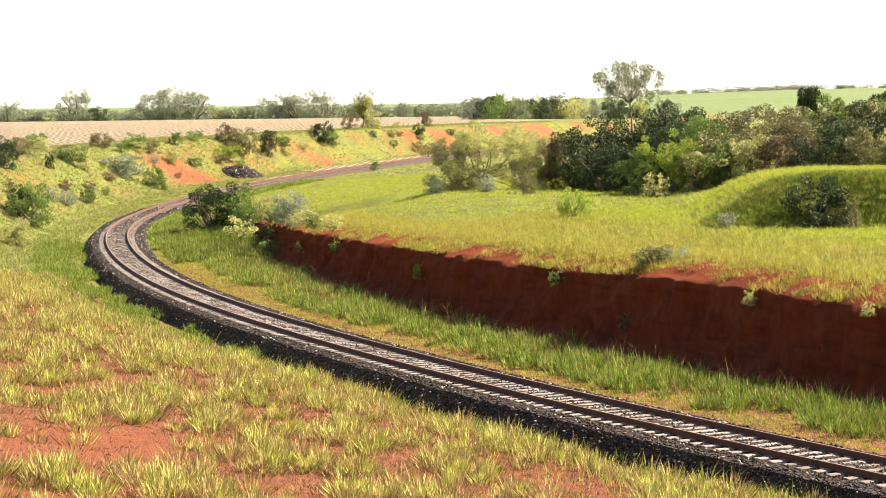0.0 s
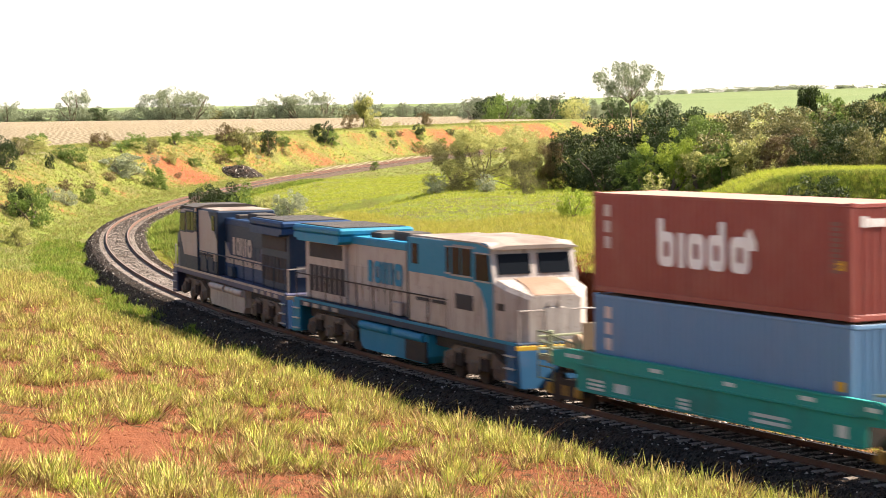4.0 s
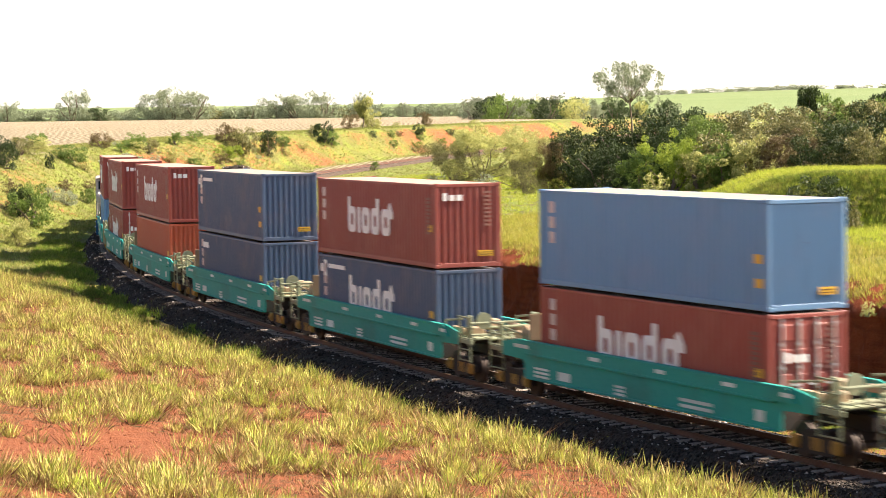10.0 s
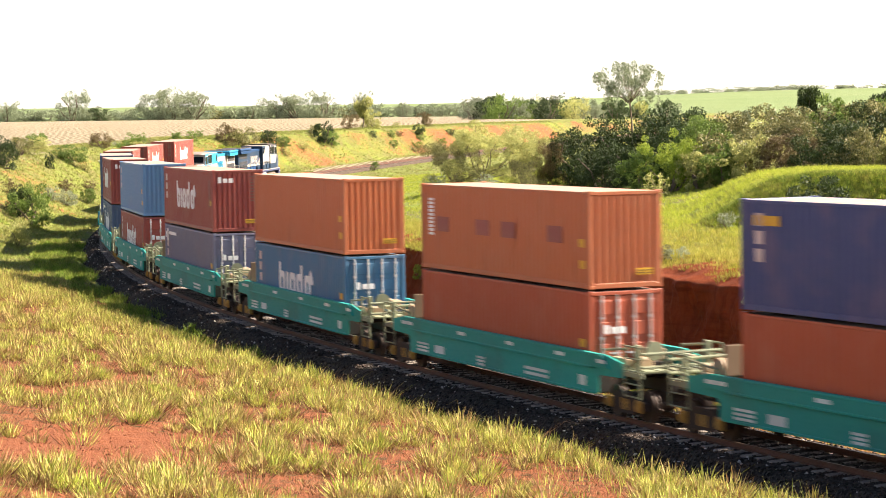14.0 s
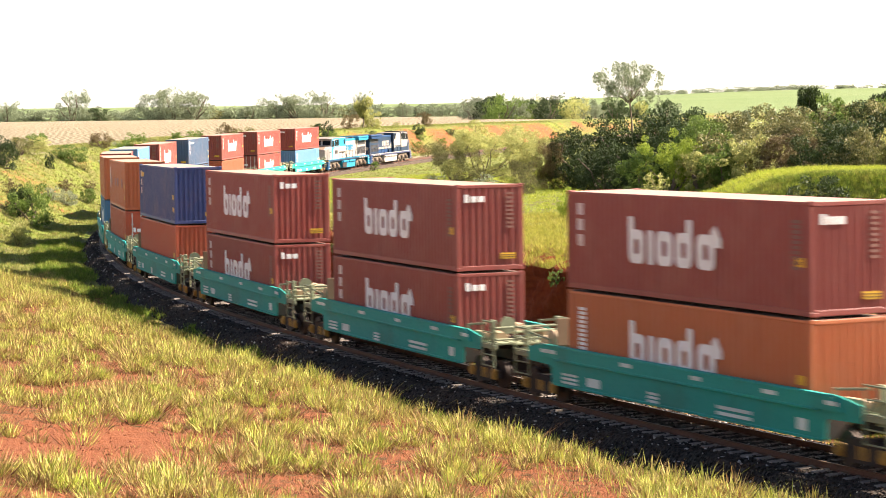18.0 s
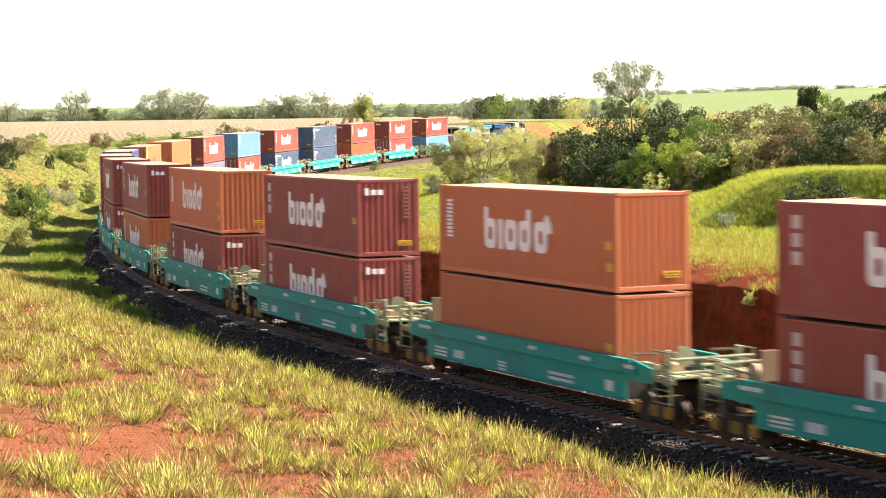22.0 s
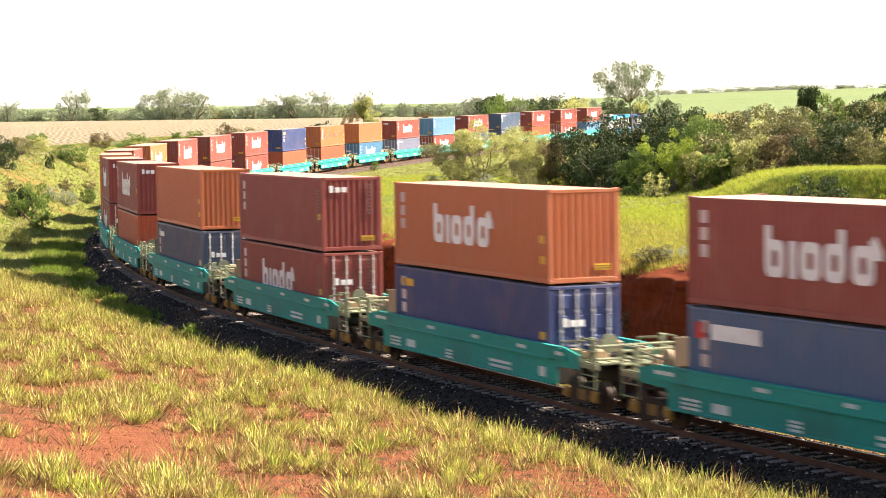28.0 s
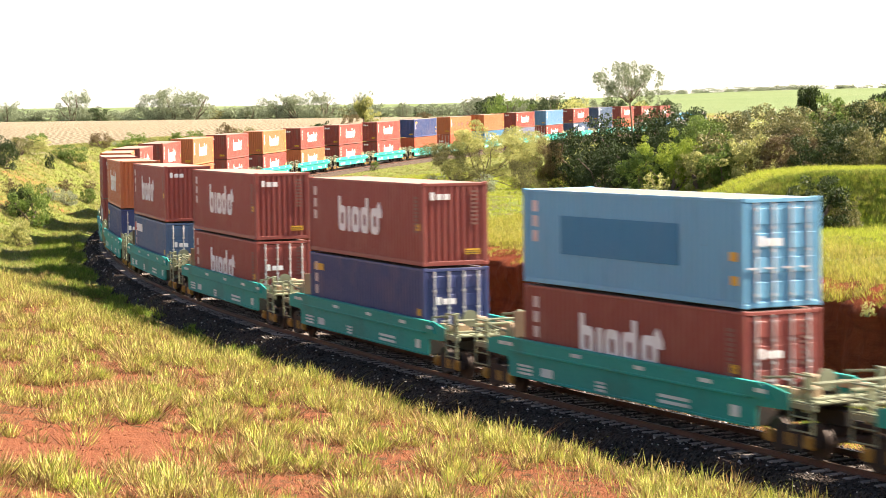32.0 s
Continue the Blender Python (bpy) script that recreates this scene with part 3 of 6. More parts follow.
WHITE = weathered("white marking paint", (0.84, 0.82, 0.78), (0.45, 0.36, 0.30), 0.6, 0, 0.4, 5, False, 0.05)
PALE = weathered("faded marking paint", (0.62, 0.50, 0.46), (0.35, 0.2, 0.16), 0.65, 0, 0.5, 5, False, 0.1)
FAINT = weathered("worn marking paint", (0.23, 0.105, 0.08), (0.16, 0.08, 0.06), 0.65, 0, 0.5, 5, False, 0.1)
YELLOW = weathered("yellow sticker", (0.72, 0.40, 0.03), (0.4, 0.2, 0.04), 0.5, 0, 0.3, 5, False, 0.05)
BLACK = weathered("black rubber", (0.02, 0.02, 0.02), (0.05, 0.03, 0.02), 0.7, 0, 0.4, 5, False, 0)
STEEL = weathered("galvanised steel", (0.60, 0.59, 0.57), (0.25, 0.15, 0.1), 0.5, 0.4, 0.5, 5, False, 0.1)
UNDER = weathered("dark underframe", (0.030, 0.022, 0.018), (0.085, 0.045, 0.03), 0.8, 0, 0.6, 4, False, 0.1)
REDMARK = weathered("red marking", (0.55, 0.03, 0.03), (0.3, 0.05, 0.04), 0.5, 0, 0.3, 5, False, 0)
DUST = weathered("dusty roof paint", (0.30, 0.225, 0.17), (0.20, 0.12, 0.08), 0.8, 0, 0.7, 2, False, 0.1)
PANEL_BLUE = paint("repainted blue", (0.035, 0.20, 0.36), 0.1, 0)
_boxes = {}


def container(colour, side="", end="plain", marks=""):
    """A forty-foot high-cube container; its kind is built once and then copied."""
    key = (colour, side, end, marks)
    if key in _boxes:
        return copy_thing(_boxes[key], Matrix.Identity(4))
    col, words = PAINT[colour]
    c = tagged(empty("shipping_container"), f"{words} corrugated steel shipping container" + (" with white house mark" if side == "logo" else ""), "container", "containers on the train")
    part("side_panel", SIDE_L, col, c)
    part("side_panel", SIDE_R, col, c)
    part("frame", FRAME, col, c)
    part("roof", ROOF, DUST, c, "dusty faded roof sheet")
    part("underframe", FLOOR_MESH, UNDER, c)
    part("end_panel", END_F, col, c)
    if end == "door":
        for sy in (-1, 1):
            d = part("door", DOORS[sy], col, c)
            for k in (0.28, 0.82):
                r = part("lock_rod", LOCK_ROD, STEEL, d, "grey steel locking rod")
                r.matrix_basis = pose(-CL / 2 - 0.01, sy * k, 0)
    else:
        part("end_panel", END_R, col, c)
    for sx in (-1, 1):
        for sy in (-1, 1):
            for z in (0.059, CH - 0.059):
                part("corner_casting", CASTING, col, c).matrix_basis = pose(sx * (CL / 2 - 0.085), sy * (CW / 2 - 0.078), z)
    for sy, rz in ((1, 180), (-1, 0)):
        y = sy * (CW / 2 + 0.002)
        if side == "logo":
            part("logo", LOGO, WHITE, c, "white house mark").matrix_basis = pose(0.25 * sy, y, 0.92, 0, 0, rz)
        if "strip" in marks:
            part("code_marking", CODE_STRIP, WHITE, c).matrix_basis = pose(5.25 * sy, y, 1.2, 0, 0, rz)
        else:
            if side == "logo" or colour not in ("orange", "vermilion", "blue"):
                part("code_marking", CODE_BARS, PALE, c).matrix_basis = pose(5.3 * sy, y, 1.45, 0, 0, rz)
        if "title" in marks:
            part("title_marking", TITLE_BAR, WHITE, c).matrix_basis = pose(4.0 * sy, y, 2.45, 0, 0, rz)
        if "short" in marks:
            part("title_marking", SHORT_BAR, WHITE, c).matrix_basis = pose(4.6 * sy, y, 2.3, 0, 0, rz)
        if "wide" in marks:
            part("title_marking", WIDE_BAR, WHITE, c).matrix_basis = pose(3.9 * sy, y, 2.25, 0, 0, rz)
            part("title_marking", BLOCK, REDMARK, c).matrix_basis = pose(4.6 * sy, y, 2.25, 0, 0, rz)
        if "gold" in marks:
            part("title_marking", SHORT_BAR, YELLOW, c).matrix_basis = pose(5.0 * sy, y, 2.35, 0, 0, rz)
        if "patch" in marks:
            for q in (4.3, 1.2, -0.7, -3.9):
                o = part("paint_patch", PATCH, PAINT["maroon"][0], c, "darker repainted patch")
                o.matrix_basis = pose(q * sy, y, 1.55, 0, 0, rz)
        if "panel" in marks:
            o = part("paint_patch", PANEL, PANEL_BLUE, c, "darker repainted panel")
            o.matrix_basis = pose(0.4 * sy, y, 1.55, 0, 0, rz)
        part("warning_plate", SMALL_PLATE, YELLOW, c, "yellow sticker").matrix_basis = pose(-5.62 * sy, y, 1.35, 0, 0, rz)
        if colour != "maroon":
            part("warning_plate", SMALL_PLATE, YELLOW, c, "yellow sticker").matrix_basis = pose(-5.66 * sy, y, 0.72, 0, 0, rz)
        else:
            part("title_marking", CODE_STRIP, FAINT, c).matrix_basis = pose(-5.45 * sy, y, 1.2, 0, 0, rz)
    xe = -CL / 2 - 0.012
    if end == "plain" and colour == "maroon":
        part("end_marking", END_MARK, WHITE, c).matrix_basis = pose(xe, 0.52, 2.42, 0, 0, -90)
    if end != "plain":
        part("end_marking", END_MARK, WHITE, c).matrix_basis = pose(xe - 0.03, 0.35, 1.75, 0, 0, -90)
    if colour == "maroon":
        tagged(part("end_code", END_CODE, FAINT, c), kind="stuff").matrix_basis = pose(xe, -0.72, 1.45, 0, 0, -90)
    if end == "plain":
        pl = part("warning_plate", PLATE, YELLOW, c, "yellow and black height sticker")
        pl.matrix_basis = pose(xe, -0.62, 0.48, 0, 0, -90)
        part("data_plate", PLATE_LINES, BLACK, pl).matrix_basis = pose(0, -0.006, 0)
    _boxes[key] = c
    return c


# ---- well cars ----
TEAL = weathered("teal wagon paint", (0.007, 0.285, 0.235), (0.045, 0.13, 0.10), 0.62, 0, 0.5, 1.6, False, 0.08, 0.35)
SAGE = weathered("sage green paint", (0.235, 0.255, 0.155), (0.13, 0.085, 0.05), 0.65, 0, 0.75, 4, False, 0.1)
TANPAINT = weathered("sand-coloured tank paint", (0.38, 0.27, 0.165), (0.2, 0.12, 0.075), 0.6, 0, 0.5, 4, False, 0.1)
BROWNPLATE = weathered("brown panel paint", (0.17, 0.115, 0.07), (0.08, 0.05, 0.035), 0.7, 0, 0.6, 4, False, 0.1)
OCHRE = weathered("yellow bearing paint", (0.36, 0.20, 0.04), (0.06, 0.03, 0.016), 0.6, 0, 0.6, 5, False, 0.1)
WHEELSTEEL = weathered("wheel steel", (0.055, 0.038, 0.030), (0.06, 0.035, 0.025), 0.6, 0.5, 0.5, 5, False, 0.1)
TRUCK = 8.0


def wheel_mesh():
    bm = B()
    for a, b, r, r2 in ((-0.065, 0.065, 0.46, 0.455), (0.055, 0.085, 0.49, 0.485), (-0.09, -0.05, 0.16, 0.16)):
        rod(bm, (0, a, 0), (0, b, 0), r, 28, r2)
    return mesh_from("wheel", bm)


WHEEL = wheel_mesh()


def bogie(car, x, wheelbase=1.73):
    """Two axles under a cast side frame on each side."""
    for sy in (-1, 1):
        bm = B()
        w = wheelbase / 2
        prism(bm, [(-w - 0.28, 0.36), (-w - 0.28, 0.58), (-w + 0.2, 0.66), (-0.42, 0.80), (0.42, 0.80), (w - 0.2, 0.66), (w + 0.28, 0.58), (w + 0.28, 0.36), (w - 0.12, 0.36), (0.5, 0.20), (-0.5, 0.20), (-w + 0.12, 0.36)], sy * 1.0, sy * 1.14)
        bmesh.ops.translate(bm, verts=bm.verts, vec=(x, 0, 0))
        f = part("truck_side_frame", bm, UNDER, car, "dark cast steel side frame")
        for k in (-1, 1):
            bm = B()
            box(bm, (x + k * w, sy * 1.17, 0.47), (0.36, 0.10, 0.34), 0.03)
            rod(bm, (x + k * w, sy * 1.15, 0.46), (x + k * w, sy * 1.27, 0.46), 0.12, 12)
            part("bearing_box", bm, OCHRE, f, "yellow axle bearing")
        bm = B()
        for k in (-0.16, 0, 0.16):
            rod(bm, (x + k, sy * 1.10, 0.30), (x + k, sy * 1.10, 0.62), 0.065, 8)
        part("spring_nest", bm, OCHRE, f)
    for k in (-1, 1):
        bm = B()
        rod(bm, (0, -1.1, 0), (0, 1.1, 0), 0.085, 10)
        a = part("axle", bm, WHEELSTEEL, car)
        a.matrix_basis = pose(x + k * wheelbase / 2, 0, 0.46)
        for sy in (-1, 1):
            wo = part("wheel", WHEEL, WHEELSTEEL, a)
            wo.matrix_basis = pose(0, sy * 0.835, 0, 0, 0, 0 if sy < 0 else 180)
    bm = B()
    box(bm, (x, 0, 0.62), (0.5, 2.0, 0.34), 0.03)
    part("bolster", bm, UNDER, car)


def well_car():
    car = tagged(empty("container_well_car"), "teal steel well car carrying two stacked containers", "railway wagon", "wagons of the train")
    for sy in (-1, 1):
        y = sy * 1.36
        bm = B()
        prism(bm, [(-6.86, 1.10), (-6.84, 0.67), (-6.78, 0.62), (6.78, 0.62), (6.84, 0.67), (6.86, 1.10), (6.95, 1.20), (8.3, 1.24), (8.3, 1.66), (7.3, 1.82), (-7.3, 1.82), (-8.3, 1.66), (-8.3, 1.24), (-6.95, 1.20)], y - 0.03, y + 0.03)
        sill = part("side_sill", bm, TEAL, car)
        bm = B()
        prism(bm, [(-7.6, 1.43), (7.6, 1.43), (7.2, 1.80), (-7.2, 1.80)], y + sy * 0.03, y + sy * 0.11)
        part("top_plate", bm, TEAL, sill)
        bm = B()
        for z, h, q in ((1.79, 0.07, 0.17), (1.41, 0.07, 0.17), (0.655, 0.07, 0.08)):
            ln = 14.3 if z > 1.5 else 13.2
            box(bm, (0, y + sy * 0.045, z), (ln, q, h), 0.01)
        part("sill_flange", bm, TEAL, sill)
        for xx, z, w, h in ((-5.9, 0.95, 0.42, 0.30), (5.75, 1.0, 0.9, 0.07), (5.75, 0.88, 0.9, 0.07), (5.75, 0.76, 0.9, 0.07), (4.35, 0.9, 0.75, 0.26), (1.1, 0.95, 0.55, 0.07), (1.1, 0.84, 0.55, 0.07), (1.1, 0.73, 0.55, 0.07), (-2.9, 0.96, 1.6, 0.09), (-2.9, 0.8, 1.6, 0.09)):
            bm = B()
            box(bm, (xx * sy, y + sy * 0.034, z), (w, 0.008, h))
            part("stencil_bar", bm, PALE_WHITE, sill, "faded white lettering")
        for xx, w in ((6.9, 0.9), (2.4, 0.6), (-1.2, 0.5), (-4.6, 0.6), (-7.2, 0.5)):
            bm = B()
            box(bm, (xx * sy, y + sy * 0.114, 1.62), (w, 0.008, 0.11))
            part("reflector", bm, PALE_WHITE, sill, "pale reflective strip")
    bm = B()
    for k in range(-5, 6):
        box(bm, (k * 1.2, 0, 0.615), (0.20, 2.66, 0.07))
    box(bm, (0, 0.9, 0.612), (13.0, 0.25, 0.05))
    box(bm, (0, -0.9, 0.612), (13.0, 0.25, 0.05))
    part("well_floor", bm, UNDER, car)
    for sx in (-1, 1):
        # bulkhead, platform and draught gear at each end
        # Bulkhead and end underframe are dark: the gap's shade is put into their colour.
        bm = B()
        box(bm, (sx * 6.6, 0, 1.04), (0.10, 2.64, 0.80), 0.01)
        part("bulkhead", bm, UNDER, car, "bulkhead at the well's end, darkened for shade")
        bm = B()
        box(bm, (sx * 7.9, 0, 1.03), (2.7, 0.62, 0.40), 0.03)
        box(bm, (sx * 8.0, 0, 1.30), (0.36, 2.66, 0.22), 0.02)
        part("end_underframe", bm, UNDER, car, "end underframe darkened for shade")
        bm = B()
        box(bm, (sx * 8.55, 0, 1.46), (1.2, 2.5, 0.05))
        deck = part("walkway", bm, SAGE, car, "sage green grating walkway")
        for k in range(6):
            bm = B()
            box(bm, (sx * 8.55, -1.1 + k * 0.44, 1.49), (1.2, 0.03, 0.03))
            part("grating_bar", bm, SAGE, deck)
        for sy in (-1, 1):
            bm = B()
            xa, xb = sx * 9.25, sx * 8.35
            for xx in (xa, xb):
                rod(bm, (xx, sy * 1.34, 0.72), (xx, sy * 1.34, 2.20), 0.036, 6)
            rod(bm, (xa, sy * 1.34, 2.18), (xb, sy * 1.34, 2.18), 0.03, 6)
            lad = part("ladder", bm, SAGE, car, "sage green side ladder")
            for z in (0.76, 1.12, 1.48, 1.84):
                bm = B()
                rod(bm, (xa, sy * 1.34, z), (xb, sy * 1.34, z), 0.024, 6)
                part("rung", bm, SAGE, lad)
            bm = B()
            box(bm, (sx * 8.8, sy * 1.16, 1.72), (0.16, 0.16, 1.0), 0.01)
            part("corner_post", bm, SAGE, car)
            bm = B()
            box(bm, (sx * 7.7, sy * 1.05, 1.66), (0.9, 0.22, 0.20), 0.02)
            part("guide_rail", bm, TANPAINT, car)
        bm = B()
        rod(bm, (sx * 9.3, -1.3, 2.0), (sx * 9.3, 1.3, 2.0), 0.04, 6)
        rod(bm, (sx * 9.3, -1.3, 1.62), (sx * 9.3, 1.3, 1.62), 0.04, 6)
        for k in (-0.6, 0, 0.6):
            rod(bm, (sx * 9.3, k, 1.46), (sx * 9.3, k, 2.0), 0.03, 6)
        part("handrail", bm, SAGE, car, "sage green end handrail")
        bm = B()
        rod(bm, (sx * 9.2, 0, 0.92), (sx * 10.0, 0, 0.92), 0.12, 8)
        box(bm, (sx * 9.86, 0, 0.92), (0.30, 0.32, 0.30), 0.05)
        part("coupler", bm, UNDER, car, "dark steel coupler")
        bogie(car, sx * TRUCK)
    bm = B()
    rod(bm, (7.25, -0.95, 1.92), (7.25, 1.15, 1.92), 0.30, 18)
    part("air_reservoir", bm, TANPAINT, car, "sand-coloured air cylinder")
    bm = B()
    rod(bm, (8.05, -0.6, 1.78), (8.05, 1.0, 1.78), 0.21, 16)
    part("air_reservoir", bm, TANPAINT, car, "smaller sand-coloured cylinder")
    bm = B()
    box(bm, (6.75, 0.95, 2.2), (0.06, 0.62, 0.82), 0.01)
    part("brake_plate", bm, BROWNPLATE, car, "upright brown brake panel")
    bm = B()
    rod(bm, (-9.0, 0.75, 2.05), (-9.08, 0.75, 2.05), 0.28, 16)
    part("brake_wheel", bm, SAGE, car)
    for sy in (-1, 1):
        for sx in (-1, 1):
            bm = B()
            rod(bm, (sx * 7.1, sy * 1.30, 1.95), (sx * 8.5, sy * 1.30, 2.10), 0.035, 6)
            rod(bm, (sx * 7.1, sy * 1.30, 1.75), (sx * 7.1, sy * 1.30, 1.96), 0.035, 6)
            part("grab_rail", bm, SAGE, car)
            bm = B()
            rod(bm, (sx * 7.55, sy * 1.22, 1.15), (sx * 9.2, sy * 1.22, 1.88), 0.045, 6)
            part("brace", bm, SAGE, car)
            bm = B()
            box(bm, (sx * 8.8, sy * 1.30, 1.38), (1.05, 0.10, 0.14), 0.01)
            part("step_board", bm, SAGE, car)
    for k, (xx, zz) in enumerate(((-7.3, 1.75), (-7.9, 1.85), (-8.3, 1.62))):
        bm = B()
        box(bm, (xx, -0.3 + 0.5 * k, zz), (0.34, 0.5, 0.36), 0.04)
        part("valve_box", bm, TANPAINT, car)
    return car


PALE_WHITE = weathered("white stencil paint", (0.60, 0.68, 0.64), (0.30, 0.36, 0.32), 0.6, 0, 0.5, 5, False, 0.1)
CARS = [well_car()]
for _k in range(25):
    CARS.append(copy_thing(CARS[0], Matrix.Identity(4)))

# upper and lower container of each car, from the head of the train: colour, side, end, marks
LOADS = (
    (("maroon", "logo"), ("steel",)),
    (("maroon", "logo"), ("maroon", "logo", "door")),
    (("maroon", "logo"), ("vermilion",)),
    (("navy", "", "plain", "title"), ("navy", "", "plain", "short")),
    (("maroon", "logo"), ("navy", "logo", "plain", "title")),
    (("steel",), ("maroon", "logo", "door")),
    (("maroon", "logo"), ("slate", "", "door", "title")),
    (("orange",), ("blue", "logo", "door")),
    (("orange", "", "plain", "strip patch"), ("vermilion", "", "door")),
    (("royal", "", "plain", "gold"), ("vermilion",)),
    (("maroon", "logo"), ("maroon", "logo")),
    (("maroon", "logo"), ("maroon", "logo")),
    (("maroon", "logo"), ("orange", "logo", "plain", "strip")),
    (("orange", "logo", "plain", "strip"), ("maroon", "logo")),
    (("maroon", "logo"), ("maroon", "logo")),
    (("orange", "logo", "plain", "strip"), ("orange",)),
    (("maroon", "logo"), ("maroon", "logo", "door")),
    (("maroon", "logo"), ("vermilion",)),
    (("orange",), ("charcoal", "", "door", "short")),
    (("maroon",), ("maroon", "logo", "door")),
    (("orange", "logo"), ("royal", "", "door", "gold")),
    (("maroon", "logo"), ("denim", "", "door", "wide")),
    (("maroon", "logo"), ("maroon", "logo", "door")),
    (("maroon", "logo"), ("royal", "", "door", "gold")),
    (("sky", "", "door", "panel"), ("maroon", "logo", "door")),
    (("maroon", "logo"), ("orange", "logo")),
)
STACKS = [(container(*lo), container(*hi)) for hi, lo in LOADS]


# ---- locomotives ----
LOCO_NAVY = paint("navy engine paint", (0.011, 0.031, 0.064), 0.08, 0)
LOCO_VIOLET = paint("lilac-grey engine paint", (0.058, 0.070, 0.140), 0.2, 0)
LOCO_GREY = paint("dusty light grey paint", (0.36, 0.32, 0.285), 0.5, 0)
LOCO_BELT = paint("blue belt paint", (0.006, 0.040, 0.115), 0.06, 0)
NOSE_DUST = weathered("rusty dust on the nose", (0.20, 0.125, 0.085), (0.32, 0.24, 0.18), 0.85, 0, 0.7, 2, False, 0.1)
LOCO_TURQ = paint("turquoise engine paint", (0.006, 0.20, 0.34), 0.12, 0)
LOCO_STEPS = paint("dark blue step paint", (0.006, 0.075, 0.17), 0.3, 0)
LOCO_ROOF = weathered("sooty roof", (0.05, 0.044, 0.04), (0.10, 0.07, 0.05), 0.85, 0, 0.6, 2.0, False, 0)
LOCO_TRUCK = weathered("dusty truck casting", (0.17, 0.125, 0.09), (0.03, 0.019, 0.014), 0.85, 0, 0.7, 3.0, False, 0)


def grimy(name, col):
    """Engine paint under years of soot: brown runs, patches of dust, oily blotches."""
    m, t, b = mat(name, 0.55, 0, 0.4)
    co, streak = coords(t), coords(t, False, (1.6, 1.6, 0.16))
    big, fine, run = noisy(t, co, 0.9, 5, 0.6), noisy(t, co, 7, 6, 0.65), noisy(t, streak, 3.2, 6, 0.65)
    c = mix(t, ramp(t, big, 0.42, 0.70, 0, 0.6), col, tuple(0.55 * v + 0.45 * w for v, w in zip(col, (0.22, 0.14, 0.095))))
    c = mix(t, ramp(t, run, 0.50, 0.70, 0, 0.75), c, (0.10, 0.062, 0.042))
    c = mix(t, ramp(t, fine, 0.60, 0.70, 0, 0.7), c, (0.055, 0.035, 0.026))
    t.links.new(c, b.inputs["Base Color"])
    bump(t, b, big, 0.25, 0.04)
    return m


LOCO_WHITE = grimy("grimy white engine paint", (0.40, 0.355, 0.325))
LOCO_CAPPING = weathered("sooty pale roof paint", (0.27, 0.22, 0.185), (0.10, 0.066, 0.05), 0.85, 0, 0.9, 1.6, False, 0.1)
GRILLE = weathered("dark radiator screen", (0.035, 0.033, 0.035), (0.09, 0.06, 0.05), 0.8, 0, 0.5, 6.0, False, 0)


def glass_material():
    m, t, b = mat("dark cab glass", 0.25, 0, 0.05)
    b.inputs["Base Color"].default_value = (0.008, 0.010, 0.013, 1)
    return m


GLASS = glass_material()
_b = B()
for _a, _c, _r, _q in ((-0.07, 0.07, 0.53, 0.525), (0.06, 0.09, 0.56, 0.555), (-0.10, -0.05, 0.18, 0.18)):
    rod(_b, (0, _a, 0), (0, _c, 0), _r, 28, _q)
LOCO_WHEEL = mesh_from("wheel", _b)


def slab(bm, x0, x1, y0, y1, z0, z1, bevel=0.02):
    return box(bm, ((x0 + x1) / 2, (y0 + y1) / 2, (z0 + z1) / 2), (x1 - x0, y1 - y0, z1 - z0), bevel)


def loco_bogie(loco, x):
    for sy in (-1, 1):
        bm = B()
        prism(bm, [(-2.5, 0.42), (-2.5, 0.85), (-1.9, 1.0), (-1.5, 1.18), (1.5, 1.18), (1.9, 1.0), (2.5, 0.85), (2.5, 0.42), (2.0, 0.40), (1.6, 0.66), (0.5, 0.66), (0.3, 0.40), (-0.3, 0.40), (-0.5, 0.66), (-1.6, 0.66), (-2.0, 0.40)], sy * 1.08, sy * 1.26)
        bmesh.ops.translate(bm, verts=bm.verts, vec=(x, 0, 0))
        f = part("truck_frame", bm, LOCO_TRUCK, loco, "dusty cast truck frame")
        for k in (-2.05, 0, 2.05):
            bm = B()
            slab(bm, x + k - 0.26, x + k + 0.26, sy * 1.27 - 0.08, sy * 1.27 + 0.08, 0.34, 0.80, 0.05)
            rod(bm, (x + k, sy * 1.3, 0.56), (x + k, sy * 1.42, 0.56), 0.17, 14)
            part("journal_box", bm, LOCO_TRUCK, f)
        for k in (-1.05, 1.05):
            for q in (-0.18, 0.18):
                bm = B()
                rod(bm, (x + k + q, sy * 1.3, 0.55), (x + k + q, sy * 1.3, 1.0), 0.13, 12)
                part("coil_spring", bm, UNDER, f)
            bm = B()
            rod(bm, (x + k - 0.3, sy * 1.3, 0.98), (x + k + 0.42, sy * 1.33, 1.06), 0.10, 10)
            part("brake_cylinder", bm, LOCO_TRUCK, f)
    for k in (-2.05, 0, 2.05):
        bm = B()
        rod(bm, (0, -1.1, 0), (0, 1.1, 0), 0.11, 10)
        a = part("axle", bm, WHEELSTEEL, loco)
        a.matrix_basis = pose(x + k, 0, 0.53)
        for sy in (-1, 1):
            part("wheel", LOCO_WHEEL, WHEELSTEEL, a).matrix_basis = pose(0, sy * 0.835, 0, 0, 0, 0 if sy < 0 else 180)


